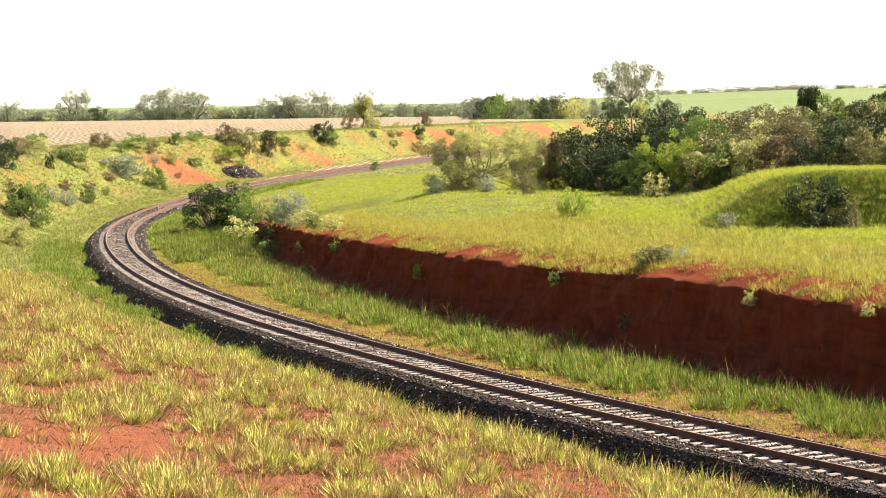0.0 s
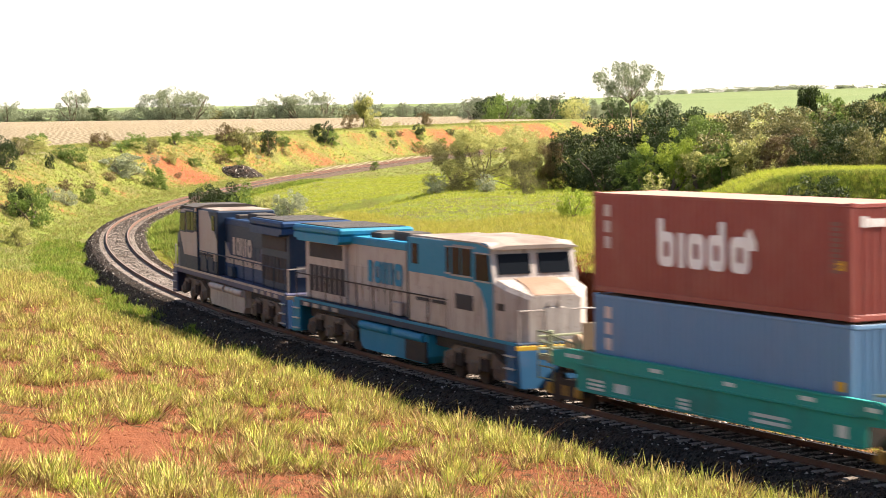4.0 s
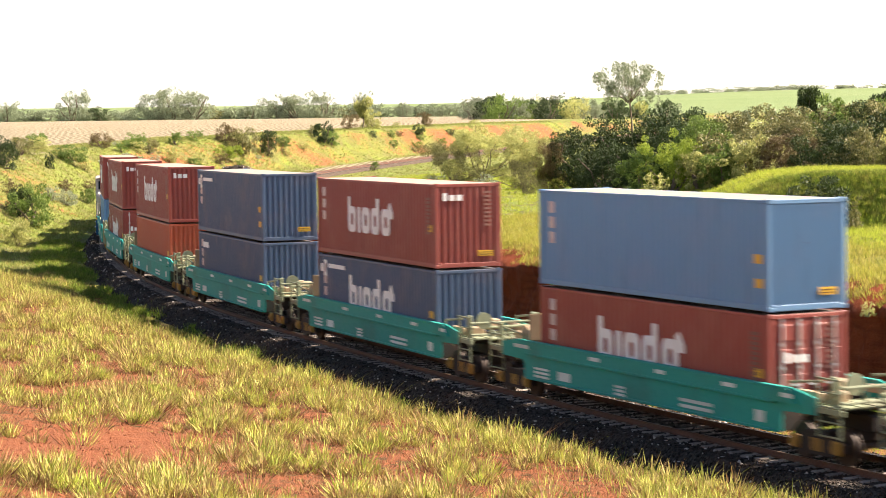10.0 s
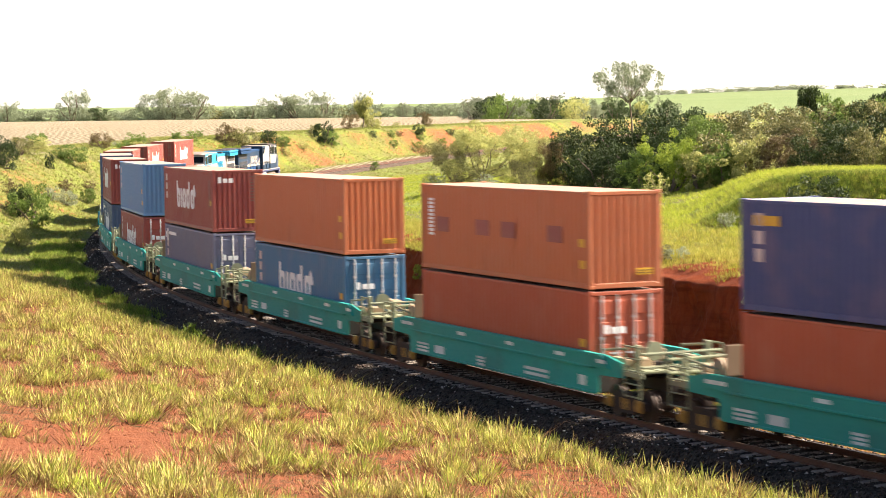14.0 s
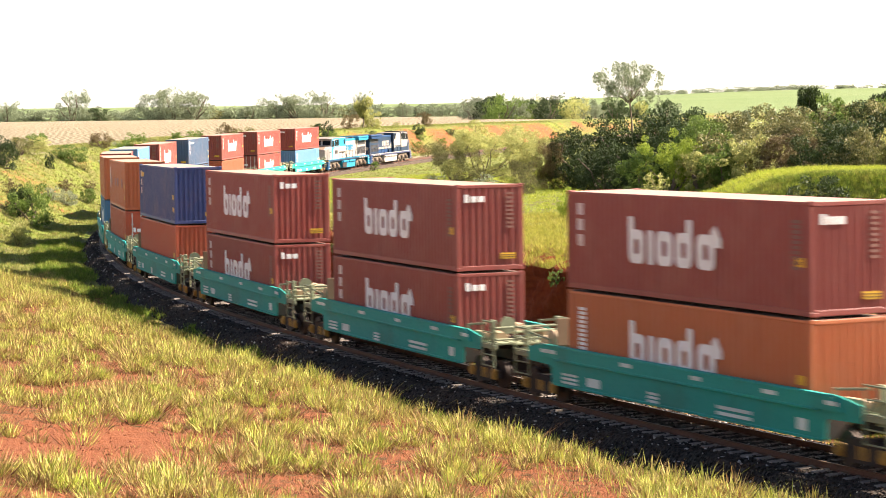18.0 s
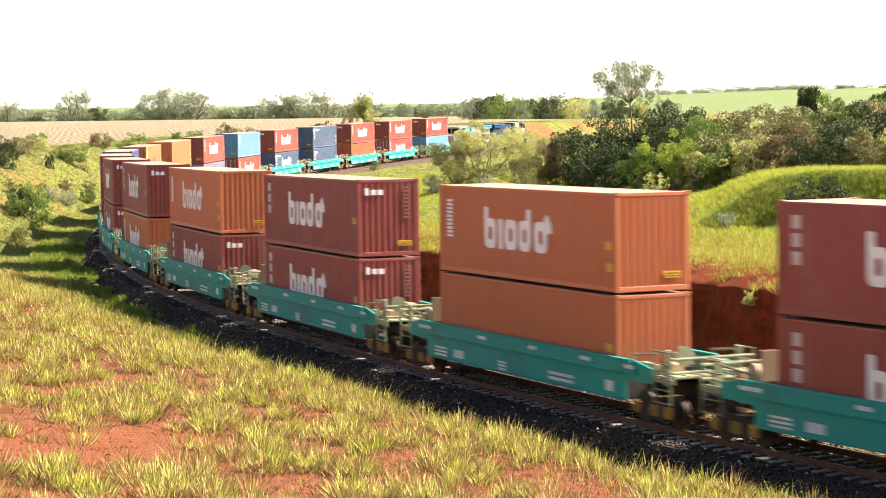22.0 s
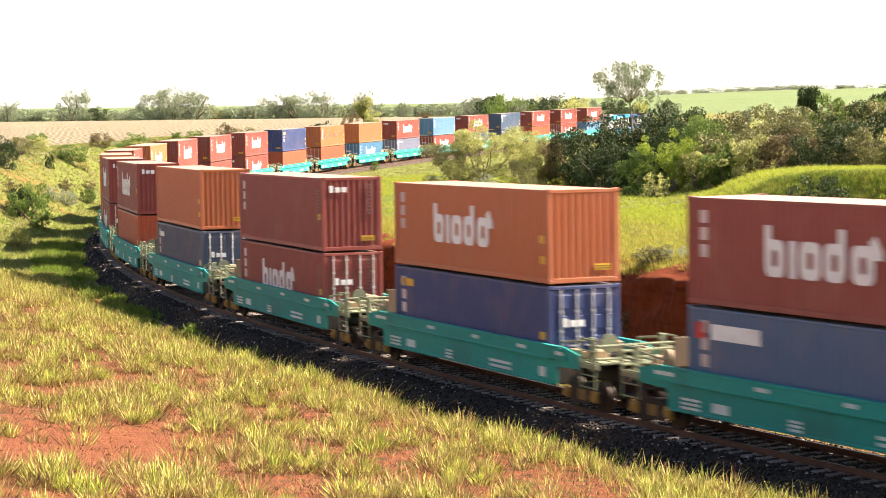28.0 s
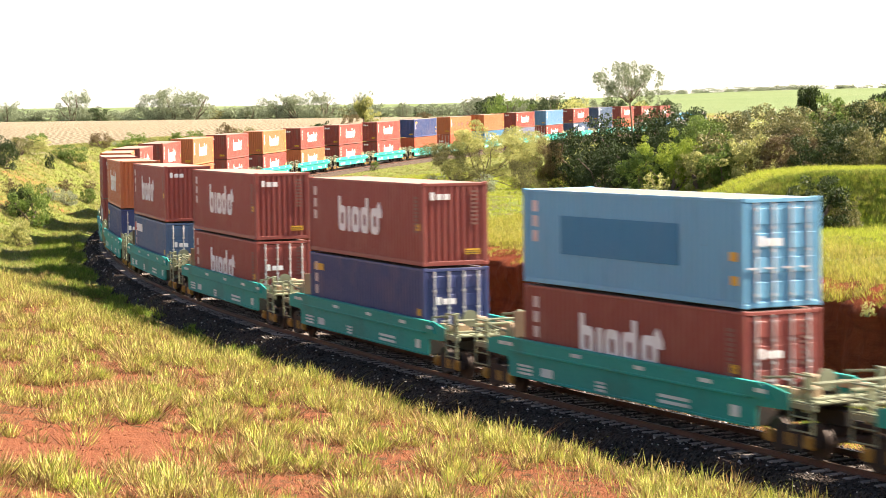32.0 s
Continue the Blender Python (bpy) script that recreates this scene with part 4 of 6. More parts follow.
def loco_mark():
    """House mark on the hood: plain slotted blocks."""
    bm = B()
    prism(bm, [(0.08, 0.0), (0.36, 0.0), (0.36, 0.62), (0.08, 0.62)], -0.007, 0.007)
    slotted(bm, 0.54, 0.46, 0.62, 0.17, 0.34)
    for x in (1.08, 1.36, 1.64):
        box(bm, (x + 0.08, 0, 0.31), (0.16, 0.014, 0.62))
    slotted(bm, 1.94, 0.54, 0.62, 0.2, 0.28)
    bmesh.ops.translate(bm, verts=bm.verts, vec=(-1.24, 0, 0))
    return mesh_from("house_mark", bm)


LOCO_MARK = loco_mark()


def locomotive(name_words, hood, wing, cab_low, cab_band, nose, sill, stripe, tank, mark, louvre, pilot_paint, door, band, shoulder, roof, rails, belt=None):
    loco = tagged(empty("diesel_locomotive"), name_words, "locomotive", "engines of the train")
    bm = B()
    slab(bm, -10.7, 10.7, -1.45, 1.45, 1.38, 1.68, 0.02)
    beam = part("main_frame", bm, sill, loco)
    # A black slab stands for the shade between sill and trucks.
    bm = B()
    slab(bm, -9.8, 9.8, -1.05, 1.05, 0.95, 1.378, 0.02)
    part("underframe", bm, BLACK, beam, "underframe slab, black to stand for shade")
    for sy in (-1, 1):
        bm = B()
        slab(bm, -10.4, 10.6, sy * 1.47 - 0.012, sy * 1.47 + 0.012, 1.60, 1.70, 0)
        part("sill_stripe", bm, stripe, loco, "pale stripe along the walkway edge")
    # engine hood in three lengths, each with its doors
    for x0, x1, top, half in ((-5.6, 1.5, 4.25, 0.98), (1.5, 5.2, 4.64, 1.38)):
        bm = B()
        slab(bm, x0, x1, -half, half, 1.68, top, 0.06)
        h = part("engine_hood", bm, hood, loco)
        for sy in (-1, 1):
            # the full-width part behind the cab: coloured band, small window, vents
            if half > 1.2:
                bm = B()
                prism(bm, shoulder, sy * (half - 0.01), sy * (half + 0.008))
                part("side_band", bm, cab_band, h)
                bm = B()
                slab(bm, 1.95, 2.5, sy * (half + 0.012) - 0.02, sy * (half + 0.012) + 0.02, 3.72, 4.42, 0.01)
                part("small_window", bm, GLASS, h, "small dark window behind the cab")
                for k in range(2):
                    bm = B()
                    slab(bm, 2.3 + k * 1.4, 3.5 + k * 1.4, sy * half - 0.012, sy * half + 0.03, 1.85, 2.45, 0.01)
                    part("locker_door", bm, cab_low, h)
                    bm = B()
                    slab(bm, 2.35 + k * 1.4, 3.45 + k * 1.4, sy * (half + 0.03) - 0.02, sy * (half + 0.03) + 0.07, 2.48, 2.58, 0)
                    part("locker_lip", bm, GRILLE, h, "dark lip over a locker")
                bm = B()
                slab(bm, x0 - 0.02, x0 + 0.03, sy * half - 0.03, sy * half + 0.01, 1.72, 4.5, 0)
                part("panel_seam", bm, GRILLE, h, "dark seam between panels")
                continue
            n = int((x1 - x0) / 0.72)
            w = (x1 - x0) / n
            for i in range(n):
                bm = B()
                xa = x0 + i * w
                slab(bm, xa + 0.04, xa + w - 0.04, sy * half - 0.012, sy * half + 0.018, 1.86, 3.22, 0.008)
                box(bm, (xa + w - 0.14, sy * (half + 0.03), 2.5), (0.04, 0.03, 0.16))
                part("hood_door", bm, hood if i % 4 else door, h)
                bm = B()
                slab(bm, xa - 0.022, xa + 0.022, sy * half - 0.004, sy * half + 0.006, 1.8, 3.3, 0)
                part("panel_seam", bm, GRILLE, h, "dark seam between doors")
            bm = B()
            slab(bm, x0 + 0.02, x1 - 0.02, sy * (half + 0.024) - 0.004, sy * (half + 0.024) + 0.004, 1.72, 1.98 if belt is None else 2.28, 0)
            part("lower_belt", bm, belt or LOCO_GREY, h, "band along the foot of the hood")
            if belt is not None:
                bm = B()
                prism(bm, [(x0 + 0.3, 2.30), (x1 - 0.01, 2.30), (x1 - 0.01, 3.25), (0.55, 2.68), (x0 + 0.3, 2.64)], sy * (half + 0.019), sy * (half + 0.030))
                part("pale_belt", bm, LOCO_GREY, h, "dusty pale band along the hood")
        bm = B()
        slab(bm, x0 + 0.1, x1 - 0.1, -half + 0.1, half - 0.1, top - 0.02, top + 0.05, 0.03)
        part("hood_roof", bm, LOCO_ROOF if half < 1.2 else LOCO_CAPPING, h, "sooty roof hatches")
    bm = B()
    slab(bm, -5.6, 1.5, -1.0, 1.0, 4.02, 4.34, 0.05)
    part("roof_rim", bm, wing, loco)
    bm = B()
    slab(bm, -2.2, -0.6, -0.45, 0.45, 4.3, 4.62, 0.05)
    part("exhaust_pipe", bm, LOCO_ROOF, loco, "sooty exhaust pipe")
    for x, y, w in ((0.2, 0.35, 0.7), (-3.6, -0.2, 1.1), (-4.7, 0.3, 0.6)):
        bm = B()
        slab(bm, x - w / 2, x + w / 2, y - 0.4, y + 0.4, 4.28, 4.52, 0.04)
        part("roof_hatch", bm, LOCO_ROOF, loco)
    # radiator section with its wide wings
    bm = B()
    slab(bm, -10.1, -5.6, -1.12, 1.12, 1.68, 4.2, 0.05)
    rad = part("radiator_hood", bm, hood, loco)
    for sy in (-1, 1):
        bm = B()
        prism(bm, [(-10.35, 4.10), (-10.05, 4.10), (-9.9, 4.0), (-5.3, 4.0), (-5.1, 4.12), (-5.1, 4.32), (-10.35, 4.32)], sy * 0.9, sy * 1.52)
        part("radiator_wing", bm, wing, rad)
        bm = B()
        slab(bm, -9.6, -5.8, sy * 1.125 - 0.01, sy * 1.125 + 0.03, 3.35, 3.92, 0.01)
        part("radiator_screen", bm, louvre, rad, "dark louvred screen")
        for k in range(7):
            bm = B()
            slab(bm, -9.6 + k * 0.58, -9.12 + k * 0.58, sy * 1.125 - 0.01, sy * 1.125 + 0.02, 2.0, 3.05, 0.01)
            part("louvre_panel", bm, louvre, rad)
    bm = B()
    slab(bm, -10.4, -5.05, -1.54, 1.54, 4.32, 4.62, 0.09)
    part("radiator_roof", bm, wing, rad)
    bm = B()
    for k in range(11):
        slab(bm, -10.1 + k * 0.44, -9.72 + k * 0.44, -1.3, 1.3, 4.62, 4.66, 0)
    part("fan_grille", bm, LOCO_ROOF, rad, "sooty fan screens")
    bm = B()
    slab(bm, -10.14, -10.08, -0.8, 0.8, 2.3, 2.75, 0.01)
    part("rear_band", bm, LOCO_WHITE, rad, "pale band on the hood end")
    # cab and nose
    bm = B()
    prism(bm, [(5.2, 1.68), (9.05, 1.68), (9.05, 3.45), (8.75, 4.62), (8.5, 4.72), (5.2, 4.72)], -1.48, 1.48)
    cab = part("cab", bm, cab_low, loco)
    bm = B()
    lofted = []
    for x, top, crown in ((5.05, 4.72, 4.84), (7.9, 4.72, 4.83), (8.98, 4.56, 4.64)):
        lofted.append([bm.verts.new(q) for q in ((x, -1.52, top - 0.05), (x, 1.52, top - 0.05), (x, 1.52, top), (x, 0.95, crown), (x, -0.95, crown), (x, -1.52, top))])
    for ra, rb in zip(lofted, lofted[1:]):
        for i in range(6):
            bm.faces.new((ra[i], ra[(i + 1) % 6], rb[(i + 1) % 6], rb[i]))
    bm.faces.new(lofted[0][::-1])
    bm.faces.new(lofted[-1])
    bmesh.ops.recalc_face_normals(bm, faces=bm.faces)
    part("cab_roof", bm, roof, cab, "dusty cab roof with bevelled edges")
    for sy in (-1, 1):
        bm = B()
        slab(bm, 6.0, 7.4, sy * 1.487 - 0.02, sy * 1.487 + 0.015, 2.45, 2.95, 0.01)
        part("side_vent", bm, GRILLE if wing is LOCO_TURQ else cab_band, cab, "louvred vent under the cab window")
    for sy in (-1, 1):
        bm = B()
        prism(bm, band, sy * 1.483, sy * 1.493)
        part("cab_side_band", bm, cab_band, cab)
        for pts in ([(5.24, 3.62), (5.55, 3.62), (5.55, 4.44), (5.24, 4.44)], [(5.72, 3.58), (6.40, 3.58), (6.40, 4.46), (5.72, 4.46)], [(6.52, 3.58), (7.32, 3.58), (7.32, 4.46), (6.52, 4.46)], [(7.65, 3.5), (8.80, 3.5), (8.66, 4.34), (7.65, 4.34)]):
            bm = B()
            prism(bm, pts, sy * 1.485, sy * 1.515)
            win = part("cab_window", bm, GLASS, cab, "dark side window")
            bm = B()
            (xa, za), (xb, zb) = pts[0], pts[2]
            xb = max(q[0] for q in pts)
            slab(bm, xa - 0.05, xb + 0.05, sy * 1.51 - 0.02, sy * 1.51 + 0.03, za - 0.06, za - 0.01, 0)
            slab(bm, xa - 0.05, xb + 0.02, sy * 1.51 - 0.02, sy * 1.51 + 0.05, zb + 0.01, zb + 0.05, 0)
            part("window_rim", bm, hood, win)
        bm = B()
        for k in range(3):
            slab(bm, 5.9 + k * 0.6, 7.4 + k * 0.1, sy * 1.49 - 0.02, sy * 1.49 + 0.03, 4.5 - k * 0.01, 4.56, 0.01)
        part("window_awning", bm, LOCO_GREY, cab)
        bm = B()
        prism(bm, [(8.975, 3.72), (8.80, 4.36), (8.84, 4.37), (9.015, 3.73)], sy * 0.14, sy * 1.28)
        part("windscreen", bm, GLASS, cab, "dark windscreen pane")
    bm = B()
    rings = []
    for x, half, top in ((9.03, 1.46, 3.56), (9.75, 1.42, 3.40), (10.44, 0.90, 3.12)):
        rings.append([bm.verts.new(q) for q in ((x, -half, 1.68), (x, half, 1.68), (x, half, top - 0.12), (x, half - 0.14, top), (x, 0.14 - half, top), (x, -half, top - 0.12))])
    for ra, rb in zip(rings, rings[1:]):
        for i in range(6):
            bm.faces.new((ra[i], ra[(i + 1) % 6], rb[(i + 1) % 6], rb[i]))
    bm.faces.new(rings[0][::-1])
    bm.faces.new(rings[-1])
    bmesh.ops.recalc_face_normals(bm, faces=bm.faces)
    ns = part("short_nose", bm, nose, loco)
    bm = B()
    prism(bm, [(9.0, 3.565), (9.75, 3.405), (10.42, 3.13), (10.42, 3.15), (9.75, 3.43), (9.0, 3.60)], -0.72, 0.72)
    part("nose_top", bm, NOSE_DUST, ns, "dusty sloping nose top")
    bm = B()
    slab(bm, 10.40, 10.46, -0.35, 0.35, 1.75, 2.75, 0.02)
    part("nose_door", bm, nose, ns)
    for sy in (-1, 1):
        bm = B()
        for z in (1.9, 2.2, 2.5, 2.8):
            rod(bm, (10.12, sy * 1.12, z), (10.32, sy * 0.92, z), 0.02, 5)
        part("grab_iron", bm, STEEL, ns)
    bm = B()
    for q in (-0.16, 0.16):
        rod(bm, (10.38, q, 2.86), (10.47, q, 2.86), 0.10, 12)
    part("headlight", bm, LOCO_WHITE, ns, "pair of round headlights")
    bm = B()
    slab(bm, 9.2, 9.72, 1.42, 1.455, 2.62, 2.85, 0.01)
    slab(bm, 9.2, 9.72, -1.455, -1.42, 2.62, 2.85, 0.01)
    part("number_plate", bm, BLACK, ns, "dark board on the nose")
    for e, mt in ((1, pilot_paint), (-1, wing)):
        bm = B()
        prism(bm, [(e * 10.62, 0.30), (e * 10.62, 1.45), (e * 10.82, 1.45), (e * 11.0, 0.30)], -1.45, 1.45)
        pilot = part("pilot_plate", bm, mt, loco)
        bm = B()
        slab(bm, min(e * 10.6, e * 10.75), max(e * 10.6, e * 10.75), -1.47, 1.47, 1.46, 1.60, 0.01)
        part("pilot_edge", bm, YELLOW if e > 0 else LOCO_TRUCK, pilot, "yellow safety edge" if e > 0 else "dusty edge of the end platform")
        for sy in (-1, 1):
            bm = B()
            prism(bm, [(e * 9.9, 0.35), (e * 10.6, 0.35), (e * 10.6, 1.66), (e * 9.9, 1.66)], sy * 1.38, sy * 1.47)
            st = part("step_well", bm, mt, loco)
            for z in (0.45, 0.85, 1.25):
                bm = B()
                slab(bm, e * 10.25 - 0.32, e * 10.25 + 0.32, sy * 1.52 - 0.06, sy * 1.52 + 0.06, z, z + 0.04, 0)
                part("step", bm, STEEL, st)
        bm = B()
        rod(bm, (e * 10.6, 0, 0.90), (e * 11.25, 0, 0.90), 0.13, 8)
        slab(bm, e * 11.1 - 0.16, e * 11.1 + 0.16, -0.18, 0.18, 0.74, 1.06, 0.05)
        part("coupler", bm, UNDER, loco, "dark steel coupler")
        bm = B()
        for q in (-1.35, -0.5, 0.5, 1.35):
            rod(bm, (e * 10.62, q, 1.66), (e * 10.62, q, 2.7), 0.025, 6)
        rod(bm, (e * 10.62, -1.35, 2.68), (e * 10.62, -0.5, 2.68), 0.025, 6)
        rod(bm, (e * 10.62, 0.5, 2.68), (e * 10.62, 1.35, 2.68), 0.025, 6)
        part("end_handrail", bm, LOCO_WHITE, loco, "pale end handrail")
    for sy in (-1, 1):
        rail = B()
        rod(rail, (-10.5, sy * 1.42, 2.66), (5.1, sy * 1.42, 2.66), 0.026, 6)
        r = part("handrail", rail, rails, loco, "long thin handrail")
        for k in range(10):
            bm = B()
            rod(bm, (-10.4 + k * 1.72, sy * 1.42, 1.68), (-10.4 + k * 1.72, sy * 1.42, 2.66), 0.022, 6)
            part("stanchion", bm, rails, r)
        part("house_mark", LOCO_MARK, mark, loco, "plain block house mark").matrix_basis = pose(-1.7, sy * 1.02, 2.74, 0, 0, 180 if sy > 0 else 0) @ Matrix.Diagonal((1.42, 1, 1.28, 1))
        for k in range(4):
            bm = B()
            slab(bm, -9.4 + k * 1.1, -8.8 + k * 1.1, sy * 1.47 - 0.02, sy * 1.47 + 0.02, 1.42, 1.56, 0)
            part("sill_plate", bm, LOCO_GREY, loco)
        bm = B()
        slab(bm, -0.6, 0.3, sy * 1.12 - 0.1, sy * 1.12 + 0.1, 1.72, 2.2, 0.03)
        part("equipment_box", bm, hood, loco)
    bm = B()
    prism(bm, [(-3.4, 0.55), (-3.1, 0.28), (2.9, 0.28), (3.2, 0.55), (3.2, 1.30), (-3.4, 1.30)], -1.35, 1.35)
    fuel = part("fuel_tank", bm, tank, loco)
    for sy in (-1, 1):
        bm = B()
        rod(bm, (-3.2, sy * 1.36, 1.16), (-0.2, sy * 1.36, 1.16), 0.16, 12)
        rod(bm, (0.2, sy * 1.36, 1.16), (2.9, sy * 1.36, 1.16), 0.16, 12)
        part("air_tank", bm, tank, fuel)
        if tank is LOCO_TURQ:
            bm = B()
            slab(bm, 1.2, 3.15, sy * 1.37 - 0.05, sy * 1.37 + 0.05, 0.32, 1.05, 0.02)
            part("tank_plate", bm, UNDER, fuel, "dark plate on the tank")
    loco_bogie(loco, 6.9)
    loco_bogie(loco, -6.9)
    return loco


LOCOS = [
    locomotive("dark navy diesel locomotive with dusty grey cab", LOCO_NAVY, LOCO_BELT, LOCO_NAVY, LOCO_GREY, LOCO_VIOLET, LOCO_VIOLET, LOCO_WHITE, LOCO_WHITE, LOCO_WHITE, GRILLE, LOCO_VIOLET, LOCO_VIOLET, [(5.2, 2.35), (8.05, 2.35), (8.75, 3.25), (8.9, 3.45), (8.72, 4.3), (8.6, 4.5), (7.6, 4.6), (7.55, 3.45), (6.0, 3.45), (5.6, 4.70), (5.22, 4.70)], [(1.52, 2.30), (5.19, 2.30), (5.19, 4.60), (3.3, 4.60), (1.52, 3.25)], LOCO_ROOF, LOCO_NAVY, LOCO_BELT),
    locomotive("grimy white and turquoise diesel locomotive running backwards", LOCO_WHITE, LOCO_TURQ, LOCO_WHITE, LOCO_TURQ, LOCO_WHITE, LOCO_NAVY, LOCO_TURQ, LOCO_TURQ, LOCO_TURQ, GRILLE, LOCO_STEPS, LOCO_GREY, [(5.2, 3.42), (7.5, 3.40), (8.05, 3.2), (8.45, 2.6), (8.58, 1.72), (9.02, 1.72), (9.0, 3.45), (8.72, 4.6), (8.5, 4.70), (5.2, 4.70)], [(1.52, 3.42), (5.19, 3.42), (5.19, 4.62), (1.52, 4.62)], LOCO_CAPPING, UNDER),
]


# ---- plants ----
def leaf_material(name, a, b_, through_=0.45, rough=0.6):
    """Leaves that differ one from another and let some light through."""
    m, t, b = mat(name, rough, 0, 0.25)
    geo = t.nodes.new("ShaderNodeNewGeometry")
    info = t.nodes.new("ShaderNodeObjectInfo")
    c = mix(t, geo.outputs["Random Per Island"], a, b_)
    h = t.nodes.new("ShaderNodeHueSaturation")
    t.links.new(ramp(t, info.outputs["Random"], 0, 1, 0.85, 1.15), h.inputs["Value"])
    t.links.new(c, h.inputs["Color"])
    t.links.new(h.outputs[0], b.inputs["Base Color"])
    tr = t.nodes.new("ShaderNodeBsdfTranslucent")
    t.links.new(h.outputs[0], tr.inputs["Color"])
    ms = t.nodes.new("ShaderNodeMixShader")
    ms.inputs[0].default_value = through_
    t.links.new(b.outputs[0], ms.inputs[1])
    t.links.new(tr.outputs[0], ms.inputs[2])
    t.links.new(ms.outputs[0], t.nodes["Material Output"].inputs["Surface"])
    return m


LEAF = {
    "dark": leaf_material("dark green leaves", (0.016, 0.030, 0.009), (0.065, 0.095, 0.024), 0.25),
    "green": leaf_material("green leaves", (0.07, 0.12, 0.02), (0.20, 0.27, 0.06), 0.4),
    "lime": leaf_material("yellow-green leaves", (0.14, 0.21, 0.02), (0.36, 0.42, 0.06), 0.45),
    "pale": leaf_material("pale grey-green leaves", (0.26, 0.28, 0.08), (0.55, 0.52, 0.20), 0.5),
    "brown": leaf_material("russet leaves", (0.11, 0.065, 0.03), (0.20, 0.16, 0.07), 0.3),
    "olive": leaf_material("glossy olive leaves", (0.060, 0.070, 0.022), (0.30, 0.27, 0.105), 0.3, 0.42),
    # Distance haze is put into this pale grey-green leaf colour.
    "far": leaf_material("distant leaves paled for haze", (0.17, 0.20, 0.115), (0.29, 0.32, 0.20), 0.3),
    "grey": leaf_material("silvery leaves", (0.17, 0.20, 0.11), (0.38, 0.40, 0.26), 0.3),
}
BARK = weathered("grey-brown bark", (0.16, 0.12, 0.085), (0.07, 0.05, 0.04), 0.9, 0, 0.7, 3, False, 0.1)


def fast_mesh(name, v, polys, material, smooth=False):
    """A mesh from arrays: polys has one row of corners for each face."""
    me = bpy.data.meshes.new(name)
    v = np.ascontiguousarray(v, np.float32)
    polys = np.ascontiguousarray(polys, np.int32)
    k = polys.shape[1]
    me.vertices.add(len(v))
    me.vertices.foreach_set("co", v.ravel())
    me.loops.add(polys.size)
    me.loops.foreach_set("vertex_index", polys.ravel())
    me.polygons.add(len(polys))
    me.polygons.foreach_set("loop_start", np.arange(0, polys.size, k, dtype=np.int32))
    me.polygons.foreach_set("loop_total", np.full(len(polys), k, np.int32))
    me.update(calc_edges=True)
    me.materials.append(material)
    return me


def leaves(rng, centres, radii, n, size, squash=0.8):
    """n leaf blades, scattered in and on clumps at those centres."""
    w = radii ** 2.2
    i = rng.choice(len(centres), n, p=w / w.sum())
    d = rng.normal(size=(n, 3))
    d /= np.linalg.norm(d, axis=1)[:, None]
    r = radii[i] * rng.uniform(0.35, 1.0, n) ** 0.55
    p = centres[i] + d * r[:, None] * np.array((1, 1, squash))
    a = rng.normal(size=(n, 3)) + d * 0.4
    a /= np.linalg.norm(a, axis=1)[:, None]
    b = np.cross(a, rng.normal(size=(n, 3)))
    b /= np.linalg.norm(b, axis=1)[:, None] + 1e-9
    s = size * rng.uniform(0.6, 1.35, n)[:, None]
    v = np.stack([p - a * s, p + b * s * 0.42, p + a * s, p - b * s * 0.42], 1).reshape(-1, 3)
    return v, np.arange(4 * n).reshape(-1, 4)


def limb(bm, a, b, r0, r1, rs, bend=0.12):
    """A crooked tapered branch of three lengths."""
    a, b = Vector(a), Vector(b)
    pts = [a]
    for k in (0.34, 0.68):
        q = a.lerp(b, k)
        ln = (b - a).length * bend
        pts.append(q + Vector((rs.uniform(-ln, ln), rs.uniform(-ln, ln), rs.uniform(-ln, ln) * 0.5)))
    pts.append(b)
    for k in range(3):
        rod(bm, pts[k], pts[k + 1], r0 + (r1 - r0) * k / 3, 6, r0 + (r1 - r0) * (k + 1) / 3)


